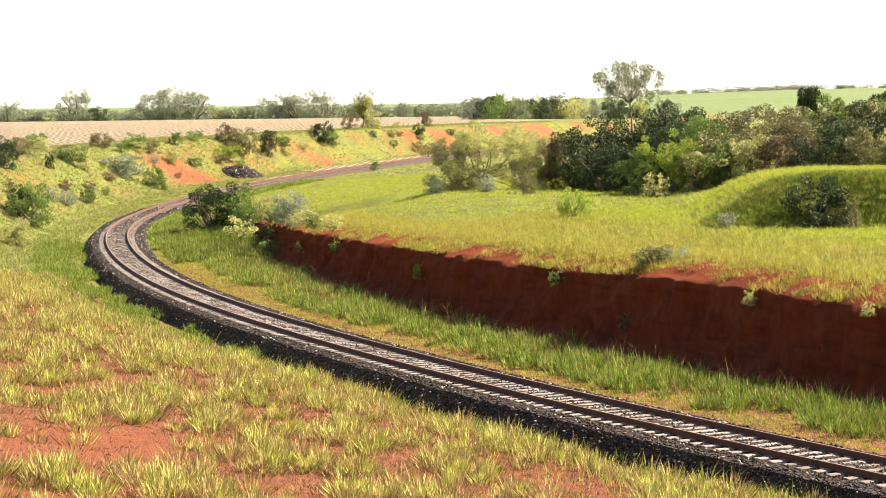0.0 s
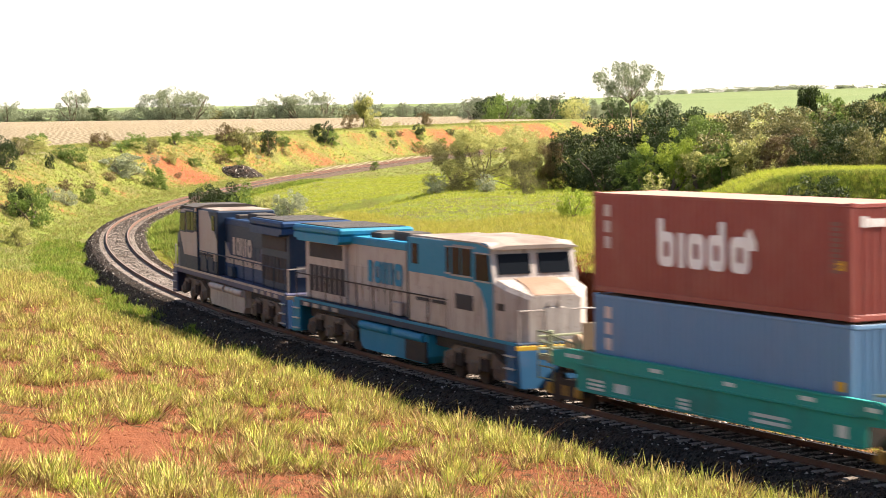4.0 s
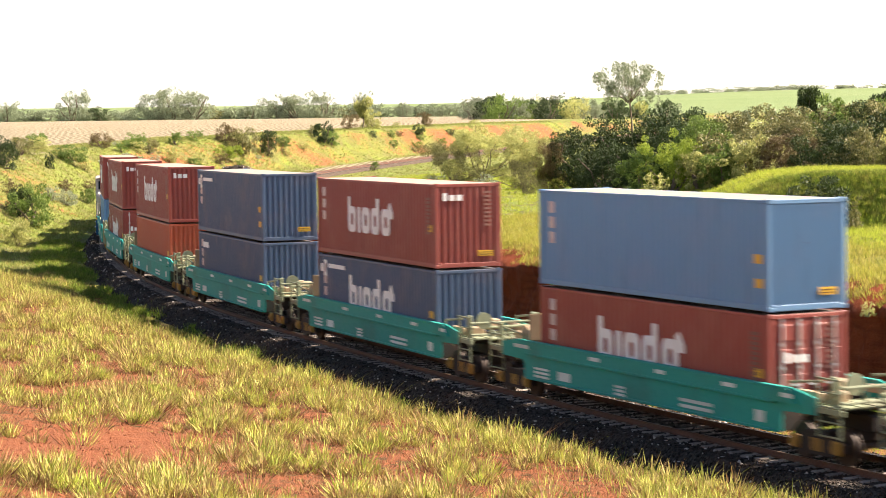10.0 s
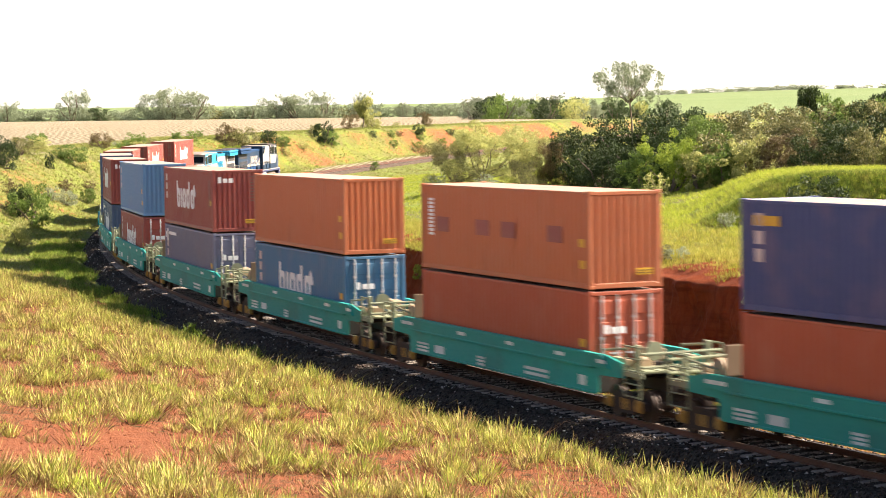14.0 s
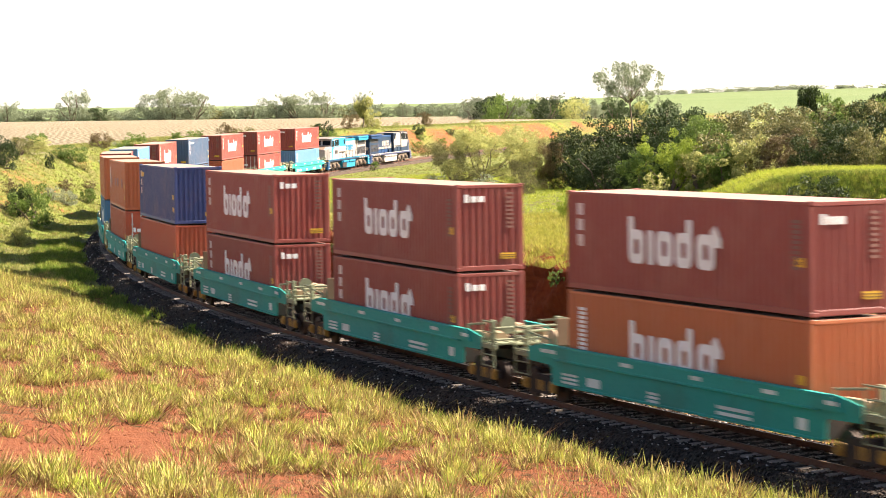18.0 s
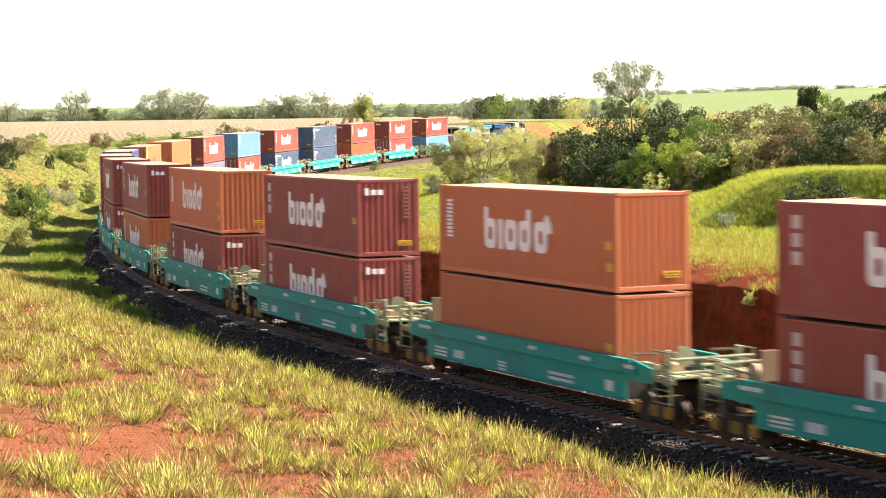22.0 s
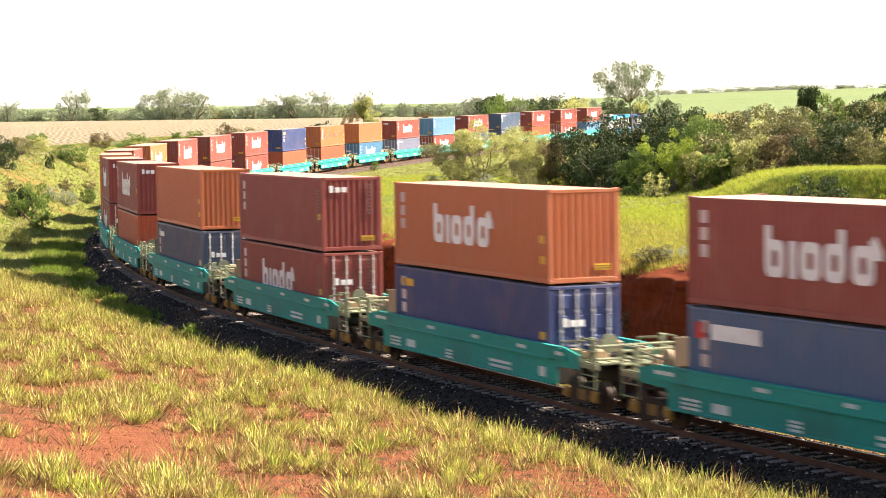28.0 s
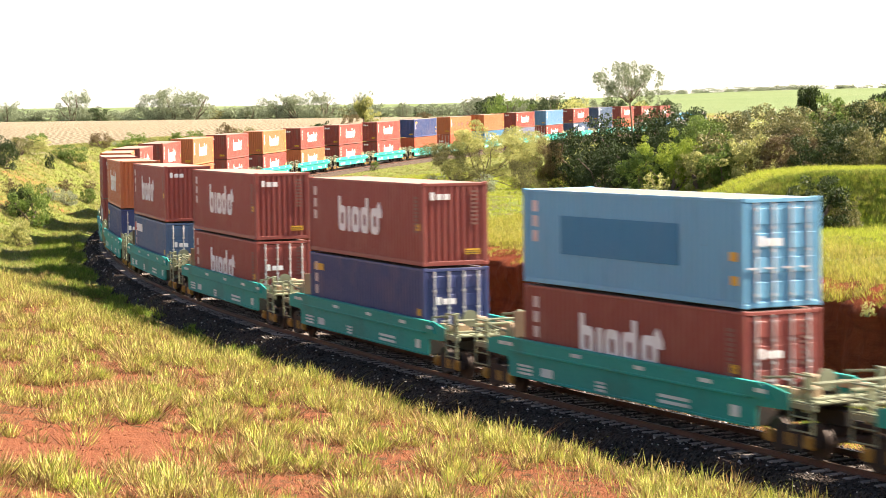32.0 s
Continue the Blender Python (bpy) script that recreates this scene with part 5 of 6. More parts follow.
def plant_meshes(seed, shape, n, size):
    """A woody skeleton and leaf clumps, one metre high; shape: shrub, tree, umbrella or sparse."""
    rs, rng = random.Random(seed), np.random.RandomState(seed)
    bm = B()
    cs, rr = [], []
    if shape == "shrub":
        for k in range(64):
            a, q = rs.uniform(0, 6.28), 0.50 * math.sqrt(rs.random())
            z = rs.uniform(0.05, 0.90) * (1 - 0.5 * q * q / 0.25 * rs.random())
            cs.append((math.cos(a) * q, math.sin(a) * q, z))
            rr.append(rs.uniform(0.055, 0.15))
            if k < 6:
                limb(bm, (0, 0, 0), cs[-1], 0.025, 0.008, rs)
    elif shape == "tree":
        limb(bm, (0, 0, 0), (rs.uniform(-0.04, 0.04), rs.uniform(-0.04, 0.04), 0.36), 0.035, 0.025, rs, 0.05)
        for k in range(15):
            a, q = rs.uniform(0, 6.28), rs.uniform(0.02, 0.36)
            z = rs.uniform(0.42, 0.88) - 0.25 * q
            cs.append((math.cos(a) * q, math.sin(a) * q, z))
            rr.append(rs.uniform(0.11, 0.21))
            if k < 8:
                limb(bm, (0, 0, 0.33), cs[-1], 0.018, 0.005, rs)
    elif shape == "umbrella":
        limb(bm, (0, 0, 0), (0.02, 0, 0.62), 0.016, 0.010, rs, 0.05)
        for k in range(88):
            a, q = rs.uniform(0, 6.28), 0.47 * math.sqrt(rs.random())
            z = 0.95 - 0.5 * q * q - 0.21 * rs.random() ** 1.3
            cs.append((math.cos(a) * q, math.sin(a) * q, z))
            rr.append(rs.uniform(0.035, 0.075))
            if k < 26:
                limb(bm, (0.02, 0, 0.60), cs[-1], 0.006, 0.0015, rs, 0.08)
    elif shape == "sparse":
        limb(bm, (0, 0, 0), (0, 0, 0.2), 0.018, 0.014, rs, 0.05)
        for k in range(60):
            a, q = rs.uniform(0, 6.28), rs.uniform(0.05, 0.64)
            z = rs.uniform(0.12, 0.96) - 0.25 * q
            cs.append((math.cos(a) * q, math.sin(a) * q, z))
            rr.append(rs.uniform(0.06, 0.15))
            if k < 16:
                limb(bm, (0, 0, 0.18), cs[-1], 0.008, 0.002, rs)
    wood = mesh_from("trunk", bm)
    v, f = leaves(rng, np.array(cs), np.array(rr), n, size)
    return wood, (v, f)


_plants = {}
KINDS = {"shrub": (3000, 0.034), "tree": (3200, 0.034), "umbrella": (15000, 0.0085), "sparse": (12000, 0.0165), "low": (1000, 0.047), "round": (3400, 0.026)}


def plant(x, y, height, shape, leaf, label, wide=1.0, variant=0, name="", category="", group="", sink=0.03, dense=1.0, z=None):
    """A plant that stands on the ground at x, y."""
    key = (shape, leaf, variant, dense)
    if key not in _plants:
        n, size = KINDS[shape]
        base = {"low": "shrub", "round": "shrub"}.get(shape, shape)
        wood, (v, f) = plant_meshes(11 * variant + len(shape) * 7 + 3, base, int(n * dense), size / math.sqrt(dense))
        wood.materials.append(BARK)
        _plants[key] = (wood, fast_mesh("crown", v, f, LEAF[leaf]))
    wood, crown = _plants[key]
    tree_like = shape in ("tree", "umbrella", "sparse")
    ob = tagged(empty(name or ("tree" if tree_like else "bush")), label, category or ("tree" if tree_like else "bush"), group)
    if z is None:
        z = float(ground_height([x], [y])[0][0])
        ps, pd = track_sd([x], [y])
        if BANK_D - 2.6 < pd[0] < BANK_D + 0.8 and -40 < ps[0] < 112:
            z = float(bank_top(ps[0])) + LIP * 0.6
    z -= sink * height
    ob.matrix_basis = Matrix.Translation((x, y, z)) @ Matrix.Rotation((x * 7.3 + y * 3.1) % 6.28, 4, "Z") @ Matrix.Diagonal((height * wide, height * wide, height, 1))
    part("trunk" if tree_like else "stem", wood, BARK, ob)
    part("crown", crown, LEAF[leaf], ob)
    return ob
# trees and bushes, from the near bank outwards
for bx, by, bh, bw, shape_, leaf_, var_, words_ in (
        (-36.3, 187.3, 4.1, 0.9, "shrub", "green", 7, "leafy green bush beside the line"),
        (-37.6, 189.0, 3.2, 0.8, "shrub", "dark", 2, "dark broad-leaved bush beside the line"),
        (-33.3, 166.9, 2.6, 0.8, "shrub", "pale", 6, "pale leafy bush on a red earth slope"),
        (-44.4, 215.4, 3.6, 0.85, "shrub", "dark", 8, "dark green bush above the line"),
        (-37.8, 214.5, 1.9, 1.0, "shrub", "grey", 3, "small silvery shrub in the grass"),
        (-37.2, 223.2, 1.9, 0.9, "shrub", "green", 4, "small green shrub in the grass"),
        (-37.2, 235.4, 1.3, 0.8, "low", "green", 1, "small green shrub in the grass"),
        (-34.6, 257.0, 3.1, 0.85, "shrub", "green", 3, "round green bush beside the line"),
        (-38.1, 255.1, 3.0, 1.7, "shrub", "grey", 6, "spreading silvery-leaved bush on the cutting slope"),
        (-42.5, 243.3, 2.3, 1.6, "shrub", "green", 5, "broad green bush on the cutting slope"),
        (-42.6, 231.5, 2.0, 0.5, "shrub", "dark", 2, "narrow dark bush on the cutting slope"),
        (-42.8, 268.1, 2.1, 1.3, "shrub", "brown", 7, "russet bush beside the ploughed field"),
        (-39.9, 276.1, 2.2, 1.4, "shrub", "green", 1, "green bush beside the ploughed field"),
        (-38.0, 277.5, 2.2, 1.2, "shrub", "olive", 2, "olive bush beside the ploughed field"),
        (-36.3, 291.2, 1.9, 1.0, "shrub", "green", 9, "green bush beside the ploughed field"),
        (-28.8, 307.1, 4.1, 1.1, "shrub", "olive", 6, "tall olive bush by the cutting"),
        (-31.0, 308.0, 3.4, 0.9, "shrub", "brown", 3, "russet bush by the cutting"),
        (-25.8, 315.4, 4.3, 0.62, "shrub", "dark", 9, "upright dark green bush by the cutting"),
        (-30.2, 299.9, 2.2, 1.9, "shrub", "lime", 7, "low yellow-green bush by the cutting"),
        (-35.1, 278.7, 2.5, 0.95, "sparse", "pale", 0, "thin pale shrub on the cutting slope"),
        (-40.5, 198.8, 1.7, 1.1, "low", "brown", 3, "small russet scrub on red earth"),
        (-50.8, 265.7, 2.1, 1.5, "shrub", "green", 0, "green bush beside the ploughed field"),
        (-33.0, 284.5, 1.6, 1.2, "shrub", "green", 8, "small green bush on the cutting slope"),
        (-40.8, 243.5, 1.3, 1.4, "low", "pale", 2, "low pale scrub on the cutting slope"),
        (-24.4, 326.0, 1.8, 1.4, "shrub", "green", 2, "low green bush on the cutting's edge"),
        (-21.7, 332.2, 1.3, 1.5, "low", "pale", 4, "low pale scrub on the cutting's face"),
        (-46.5, 236.0, 2.4, 1.2, "shrub", "olive", 4, "olive bush above the cutting"),
        (-47.5, 252.0, 1.8, 1.4, "shrub", "pale", 5, "pale bush above the cutting"),
        (3.4, 176.0, 6.2, 1.12, "sparse", "pale", 2, "wide airy tree with sparse pale leaves"),
        (6.6, 178.5, 5.4, 0.85, "sparse", "pale", 3, "wide airy tree with sparse pale leaves"),
        (0.9, 175.0, 4.6, 0.85, "sparse", "olive", 1, "airy tree with olive leaves"),
        (9.0, 177.5, 4.6, 0.7, "sparse", "brown", 4, "airy tree with russet and pale leaves"),
        (6.1, 160.8, 3.0, 0.55, "sparse", "olive", 1, "thin young tree with sparse olive leaves"),
        (-0.4, 172.0, 1.7, 1.0, "low", "grey", 4, "low silvery bush in the grass"),
        (12.6, 166.0, 4.6, 1.0, "shrub", "dark", 6, "dense dark green tree reaching to the ground"),
        (18.0, 163.5, 5.6, 1.0, "shrub", "dark", 5, "dense dark green tree reaching to the ground"),
        (20.9, 156.5, 4.4, 1.1, "shrub", "olive", 7, "tall bush with brownish olive leaves"),
        (23.4, 156.0, 5.0, 1.1, "shrub", "olive", 8, "tall bush with brownish olive leaves"),
        (26.0, 154.5, 5.4, 1.1, "shrub", "olive", 5, "tall bush with brownish olive leaves"),
        (35.2, 152.0, 5.6, 1.1, "shrub", "olive", 6, "tall bush with brownish olive leaves"),
        (-18.9, 176.0, 4.9, 1.0, "shrub", "dark", 0, "dark green bush with broad leaves on the bank's end"),
        (-16.8, 176.0, 4.4, 0.95, "shrub", "green", 1, "green leafy bush on the bank's end"),
        (-15.6, 166.0, 2.3, 1.2, "low", "pale", 2, "pale dry scrub at the foot of a bush"),
        (-13.9, 161.0, 2.0, 1.2, "low", "green", 3, "low green scrub on the bank"),
        (-10.6, 148.0, 2.7, 0.85, "shrub", "grey", 2, "silvery-leaved shrub on top of the bank"),
        (-12.2, 151.0, 1.6, 1.2, "low", "green", 0, "low green bush on top of the bank"),
        (-6.9, 133.0, 1.2, 1.1, "low", "pale", 1, "small pale scrub at the bank's edge"),
        (-8.3, 138.0, 1.1, 1.4, "low", "green", 2, "small green scrub at the bank's edge"),
        (8.6, 87.0, 0.95, 1.6, "shrub", "olive", 0, "spreading olive bush at the bank's edge"),
        (9.6, 87.3, 0.8, 1.4, "shrub", "grey", 3, "spreading silvery bush at the bank's edge"),
        (7.8, 125.3, 2.0, 0.95, "shrub", "lime", 3, "yellow-green bush standing alone in the grass"),
        (3.4, 168.0, 1.6, 1.1, "low", "grey", 4, "low silvery bush in the grass"),
        (11.6, 178.0, 5.6, 0.95, "shrub", "dark", 4, "dense dark green tree reaching to the ground"),
        (13.6, 175.0, 6.8, 0.95, "shrub", "dark", 5, "dense dark green tree reaching to the ground"),
        (16.0, 172.0, 7.3, 0.95, "shrub", "dark", 6, "dense dark green tree reaching to the ground"),
        (18.6, 169.0, 7.4, 0.90, "shrub", "dark", 4, "dense dark green tree reaching to the ground"),
        (16.9, 157.5, 5.2, 0.85, "shrub", "lime", 8, "sunlit yellow-green tree before darker ones"),
        (14.8, 158.5, 4.0, 0.95, "shrub", "green", 2, "leafy green tree at the edge of darker ones"),
        (15.4, 153.5, 1.9, 1.1, "low", "pale", 5, "low pale bush at the edge of trees"),
        (18.6, 155.0, 3.0, 1.0, "shrub", "pale", 9, "pale grey-green bush at the edge of trees"),
        (20.6, 161.0, 6.2, 0.95, "shrub", "green", 4, "tall leafy green bush among others"),
        (20.2, 154.5, 3.6, 1.0, "shrub", "green", 6, "leafy green bush at the edge of trees"),
        (22.8, 163.0, 6.4, 0.95, "shrub", "olive", 5, "tall bush with brownish olive leaves"),
        (25.2, 161.0, 6.8, 0.95, "shrub", "olive", 6, "tall bush with brownish olive leaves"),
        (27.6, 159.0, 6.6, 0.90, "shrub", "olive", 7, "tall bush with shining olive leaves"),
        (29.4, 163.0, 7.4, 0.90, "shrub", "green", 8, "tall leafy green bush among others"),
        (31.6, 158.0, 6.8, 0.95, "shrub", "dark", 6, "tall dark green bush among others"),
        (33.8, 160.0, 7.0, 0.95, "shrub", "olive", 9, "tall bush with brownish olive leaves"),
        (36.4, 162.0, 7.2, 0.95, "shrub", "green", 5, "tall leafy green bush among others"),
        (22.2, 153.0, 4.2, 1.0, "shrub", "pale", 6, "pale bush behind the grassy mound"),
        (24.6, 151.0, 4.6, 1.0, "shrub", "brown", 3, "russet bush behind the grassy mound"),
        (27.2, 149.0, 5.2, 1.0, "shrub", "dark", 7, "dark green bush behind the grassy mound"),
        (29.8, 148.0, 5.0, 1.0, "shrub", "olive", 4, "olive bush behind the grassy mound"),
        (32.4, 149.0, 5.0, 1.0, "shrub", "pale", 8, "pale bush behind the grassy mound"),
        (18.9, 107.6, 3.0, 1.0, "shrub", "dark", 7, "dark round bush on the grassy mound"),
        (20.3, 107.8, 1.9, 0.9, "shrub", "olive", 5, "olive bush on the grassy mound"),
        (14.4, 107.9, 1.0, 1.0, "low", "grey", 1, "small silvery bush on the mound's slope"),
        # This crown takes the leaf colour paled to imitate haze.
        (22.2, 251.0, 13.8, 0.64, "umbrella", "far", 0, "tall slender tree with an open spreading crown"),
        (-12.6, 156.0, 2.2, 1.1, "shrub", "pale", 4, "pale dry scrub on top of the bank"),
        (-11.6, 153.5, 1.5, 1.3, "low", "green", 5, "low green scrub on top of the bank"),
        (-9.6, 145.5, 1.2, 1.5, "low", "pale", 3, "low pale scrub on top of the bank"),
        (-19.0, 343.0, 4.0, 0.85, "shrub", "dark", 3, "dark green bush on the cutting's edge"),
        (-17.8, 345.0, 3.0, 0.8, "shrub", "green", 0, "green bush on the cutting's edge"),
        (-14.0, 380.0, 6.3, 0.62, "tree", "pale", 0, "slender pale tree above the cutting"),
        (-12.8, 384.0, 4.0, 0.9, "shrub", "pale", 5, "pale bush above the cutting"),
        (-16.0, 376.0, 3.0, 0.9, "sparse", "brown", 1, "dry brown shrub above the cutting"),
        (-4.2, 388.0, 2.4, 0.9, "shrub", "dark", 1, "dark bush on the cutting's edge"),
        (-8.8, 374.0, 1.5, 1.1, "low", "green", 2, "small bush on the cutting's face"),
        (-11.8, 366.0, 1.4, 1.0, "low", "dark", 0, "small dark bush on the cutting's face"),
        (-3.2, 402.0, 3.0, 0.9, "sparse", "brown", 3, "dry brown shrub above the cutting"),
        (1.8, 404.0, 1.5, 1.2, "low", "dark", 1, "small dark bush above the cutting"),
        (-10.0, 316.5, 1.5, 0.95, "shrub", "green", 9, "round green bush close beside the rails"),
        (52.0, 300.0, 8.6, 0.6, "tree", "dark", 1, "dark tree rising over the bushes"),
        (56.5, 305.0, 7.4, 0.7, "tree", "green", 2, "green tree rising over the bushes"),
        (62.0, 300.0, 8.0, 0.62, "tree", "dark", 3, "dark tree rising over the bushes"),
        (60.0, 420.0, 4.4, 0.9, "tree", "far", 0, "small round tree in green fields"),
        (66.0, 425.0, 4.0, 0.9, "tree", "far", 1, "small round tree in green fields"),
        (52.0, 430.0, 3.6, 1.0, "tree", "dark", 4, "small dark tree in green fields")):
    plant(bx, by, bh, shape_, leaf_, words_, bw, var_, dense=4.5 if bh > 4.4 and shape_ == "shrub" else (1.8 if shape_ == "shrub" else 1.8 if shape_ == "sparse" and bh > 4 else 1.0))


# scrub scattered over the cutting slope
_rs = random.Random(17)
for _k in range(46):
    _s, _d = _rs.uniform(128, 335), _rs.uniform(8.0, 19.0)
    _q = on_track(_s, _d)
    plant(_q[0], _q[1], _rs.uniform(0.7, 1.7), "low", ("green", "olive", "pale", "brown", "grey", "green")[_k % 6], "low scrub on the cutting slope", _rs.uniform(0.9, 1.6), _k % 5, group="scrub on the cutting slope")


# plants that cling to the cut bank
for bx, by, bz, bh, leaf_, var_ in ((-1.2, 109.7, 0.0, 1.0, "lime", 1), (4.9, 92.3, 1.0, 0.85, "green", 2), (7.4, 86.0, -0.3, 0.8, "brown", 3), (-6.5, 128.5, 0.2, 0.9, "green", 4), (11.1, 77.1, 1.5, 0.6, "pale", 2), (14.1, 70.4, 1.7, 0.55, "pale", 5), (-3.9, 118.7, -0.7, 0.7, "green", 0), (-9.4, 141.0, -0.6, 1.0, "pale", 1), (-12.6, 154.0, -0.7, 1.5, "dark", 3)):
    plant(bx, by, bh, "low", leaf_, "small plant clinging to the red earth bank", 0.9, var_, z=bz, group="plants on the bank", dense=0.45)


def far_woods():
    """The row of trees beyond the ploughed field, and the woods on the skyline."""
    rs = random.Random(8)
    for k in range(90):
        x = -184 + k * 2.8 + rs.uniform(-1.5, 1.5)
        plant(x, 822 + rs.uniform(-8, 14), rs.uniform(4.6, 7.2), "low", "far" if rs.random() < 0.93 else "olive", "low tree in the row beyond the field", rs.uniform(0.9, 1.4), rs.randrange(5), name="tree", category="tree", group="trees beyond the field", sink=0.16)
    for px, h, w, lf in ((-140, 15.5, 0.85, "far"), (-108, 14.5, 1.1, "far"), (-102, 16.5, 1.0, "far"), (-95, 14.5, 1.1, "far"), (-62, 12.0, 1.3, "far"), (-55, 12.5, 1.2, "far"), (-45, 13.5, 0.8, "far"), (-30, 13.0, 0.7, "far"), (-165, 10.0, 1.0, "far"), (-14, 7.6, 0.8, "far"), (-130, 7.4, 1.0, "dark")):
        plant(px, 812, h, "round", lf, "large round tree in the row beyond the field", w, int(abs(px)) % 5, name="tree", category="tree", group="trees beyond the field", sink=0.12, dense=2.2)
    for k in range(34):
        x = 8 + k * 1.75 + rs.uniform(-1, 1)
        y = 585 + rs.uniform(-35, 45)
        plant(x, y, rs.uniform(6.5, 10.0) - (2.5 if 42 < x < 62 else 0), "round", ("far", "far", "dark", "pale", "green")[rs.randrange(5)], "leafy tree in a grove beyond the cutting", rs.uniform(0.7, 1.05), rs.randrange(5), name="tree", category="tree", group="grove beyond the cutting", sink=0.14)
    for k in range(60):
        x = -420 + k * 7.5 + rs.uniform(-3, 3)
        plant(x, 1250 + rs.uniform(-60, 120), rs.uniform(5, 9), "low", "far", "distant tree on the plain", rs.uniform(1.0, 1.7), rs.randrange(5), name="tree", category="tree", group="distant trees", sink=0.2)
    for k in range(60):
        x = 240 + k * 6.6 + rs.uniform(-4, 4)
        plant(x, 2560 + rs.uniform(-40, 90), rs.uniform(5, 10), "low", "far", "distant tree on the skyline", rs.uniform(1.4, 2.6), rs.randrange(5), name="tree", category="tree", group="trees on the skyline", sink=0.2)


far_woods()


# ---- grass ----
def grass_material(name, a, b_, c_, through_=0.5, dead=0.5):
    m, t, b = mat(name, 0.7, 0, 0.2)
    geo = t.nodes.new("ShaderNodeNewGeometry")
    co = coords(t, True)
    rnd = geo.outputs["Random Per Island"]
    patch = noisy(t, co, 0.45, 3)
    c = mix(t, rnd, a, b_)
    add = t.nodes.new("ShaderNodeMath")
    add.operation = "MULTIPLY"
    t.links.new(ramp(t, patch, 0.38, 0.66), add.inputs[0])
    t.links.new(ramp(t, rnd, 0.1, 0.9), add.inputs[1])
    c = mix(t, add.outputs[0], c, c_)
    clump = noisy(t, co, 2.3, 2)
    c = mix(t, ramp(t, clump, 0.50, 0.60, 0, dead), c, (0.31, 0.18, 0.085))
    tone = noisy(t, co, 3.6, 1)
    h = t.nodes.new("ShaderNodeHueSaturation")
    t.links.new(ramp(t, tone, 0.35, 0.65, 0.62, 1.30), h.inputs["Value"])
    t.links.new(c, h.inputs["Color"])
    c = h.outputs[0]
    t.links.new(c, b.inputs["Base Color"])
    tr = t.nodes.new("ShaderNodeBsdfTranslucent")
    t.links.new(c, tr.inputs["Color"])
    ms = t.nodes.new("ShaderNodeMixShader")
    ms.inputs[0].default_value = through_
    t.links.new(b.outputs[0], ms.inputs[1])
    t.links.new(tr.outputs[0], ms.inputs[2])
    t.links.new(ms.outputs[0], t.nodes["Material Output"].inputs["Surface"])
    return m


def blades(rng, base, height, lean, width, plain=False):
    """Bent tapering blades: five corners and three triangles each, or one triangle where plain."""
    n = len(base)
    a = rng.uniform(0, 2 * np.pi, n)
    side = np.stack([np.cos(a), np.sin(a), np.zeros(n)], 1) * (width / 2)[:, None]
    up = np.array((0, 0, 1.0))
    mid = base + lean * 0.38 + up * (height * 0.62)[:, None]
    tip = base + lean + up * (height * (1 - 0.18 * rng.rand(n)))[:, None]
    if plain:
        v = np.stack([base - side * 1.3, base + side * 1.3, tip], 1).reshape(-1, 3)
        return v, np.arange(3 * n).reshape(-1, 3)
    v = np.stack([base - side, base + side, mid + side * 0.7, mid - side * 0.7, tip], 1).reshape(-1, 3)
    o = np.arange(n)[:, None] * 5
    f = np.concatenate([o + [0, 1, 2], o + [0, 2, 3], o + [3, 2, 4]], 1).reshape(-1, 3)
    return v, f


def tufts(rng, x, y, blades_each, h, spread, wide, z=None, plain=False, fan=0.95, leafy=0.0):
    """Tufts at x, y, each of several blades that fan out. h: height of each tuft."""
    if z is None:
        z = ground_height(x, y)[0]
    n = len(x)
    i = np.repeat(np.arange(n), blades_each)
    m = len(i)
    a, r = rng.uniform(0, 2 * np.pi, m), rng.rand(m) ** 0.7
    out = np.stack([np.cos(a), np.sin(a), np.zeros(m)], 1) * r[:, None]
    base = np.stack([x[i], y[i], z[i] - 0.03], 1) + out * (spread * h[i])[:, None] * 0.55
    hh = h[i] * rng.uniform(0.45, 1.1, m)
    if leafy:
        # short leaves that leave the stems at all heights of a rounded tussock
        base[:, 2] += rng.rand(m) ** 0.8 * (1 - 0.75 * r * r) * 0.72 * h[i]
        hh = leafy * rng.uniform(0.5, 1.25, m) * (0.55 + 0.9 * h[i])
    lean = out * (hh * fan)[:, None] + rng.normal(size=(m, 3)) * np.array((0.10, 0.10, 0)) * hh[:, None]
    return blades(rng, base, hh, lean, wide * rng.uniform(0.6, 1.3, m), plain)


def scatter(rng, n, s0, s1, d0, d1, keep=None):
    """Random places between two stretches of the line and two distances from it."""
    s, d = rng.uniform(s0, s1, n), rng.uniform(d0, d1, n)
    h = np.interp(s, LINE_S, LINE_H)
    x, y = np.interp(s, LINE_S, LINE_X) - np.sin(h) * d, np.interp(s, LINE_S, LINE_Y) + np.cos(h) * d
    ok = np.abs(x) < 0.222 * y + 2.5
    if keep is not None:
        ok &= rng.rand(n) < keep(x, y, s, d)
    return x[ok], y[ok], s[ok], d[ok]


def stuff(name, pieces, material, label):
    vs, fs, o = [], [], 0
    for v, f in pieces:
        vs.append(v)
        fs.append(f + o)
        o += len(v)
    return tagged(new(name, fast_mesh(name, np.concatenate(vs), np.concatenate(fs), material)), label, name.replace("_", " "), kind="stuff")


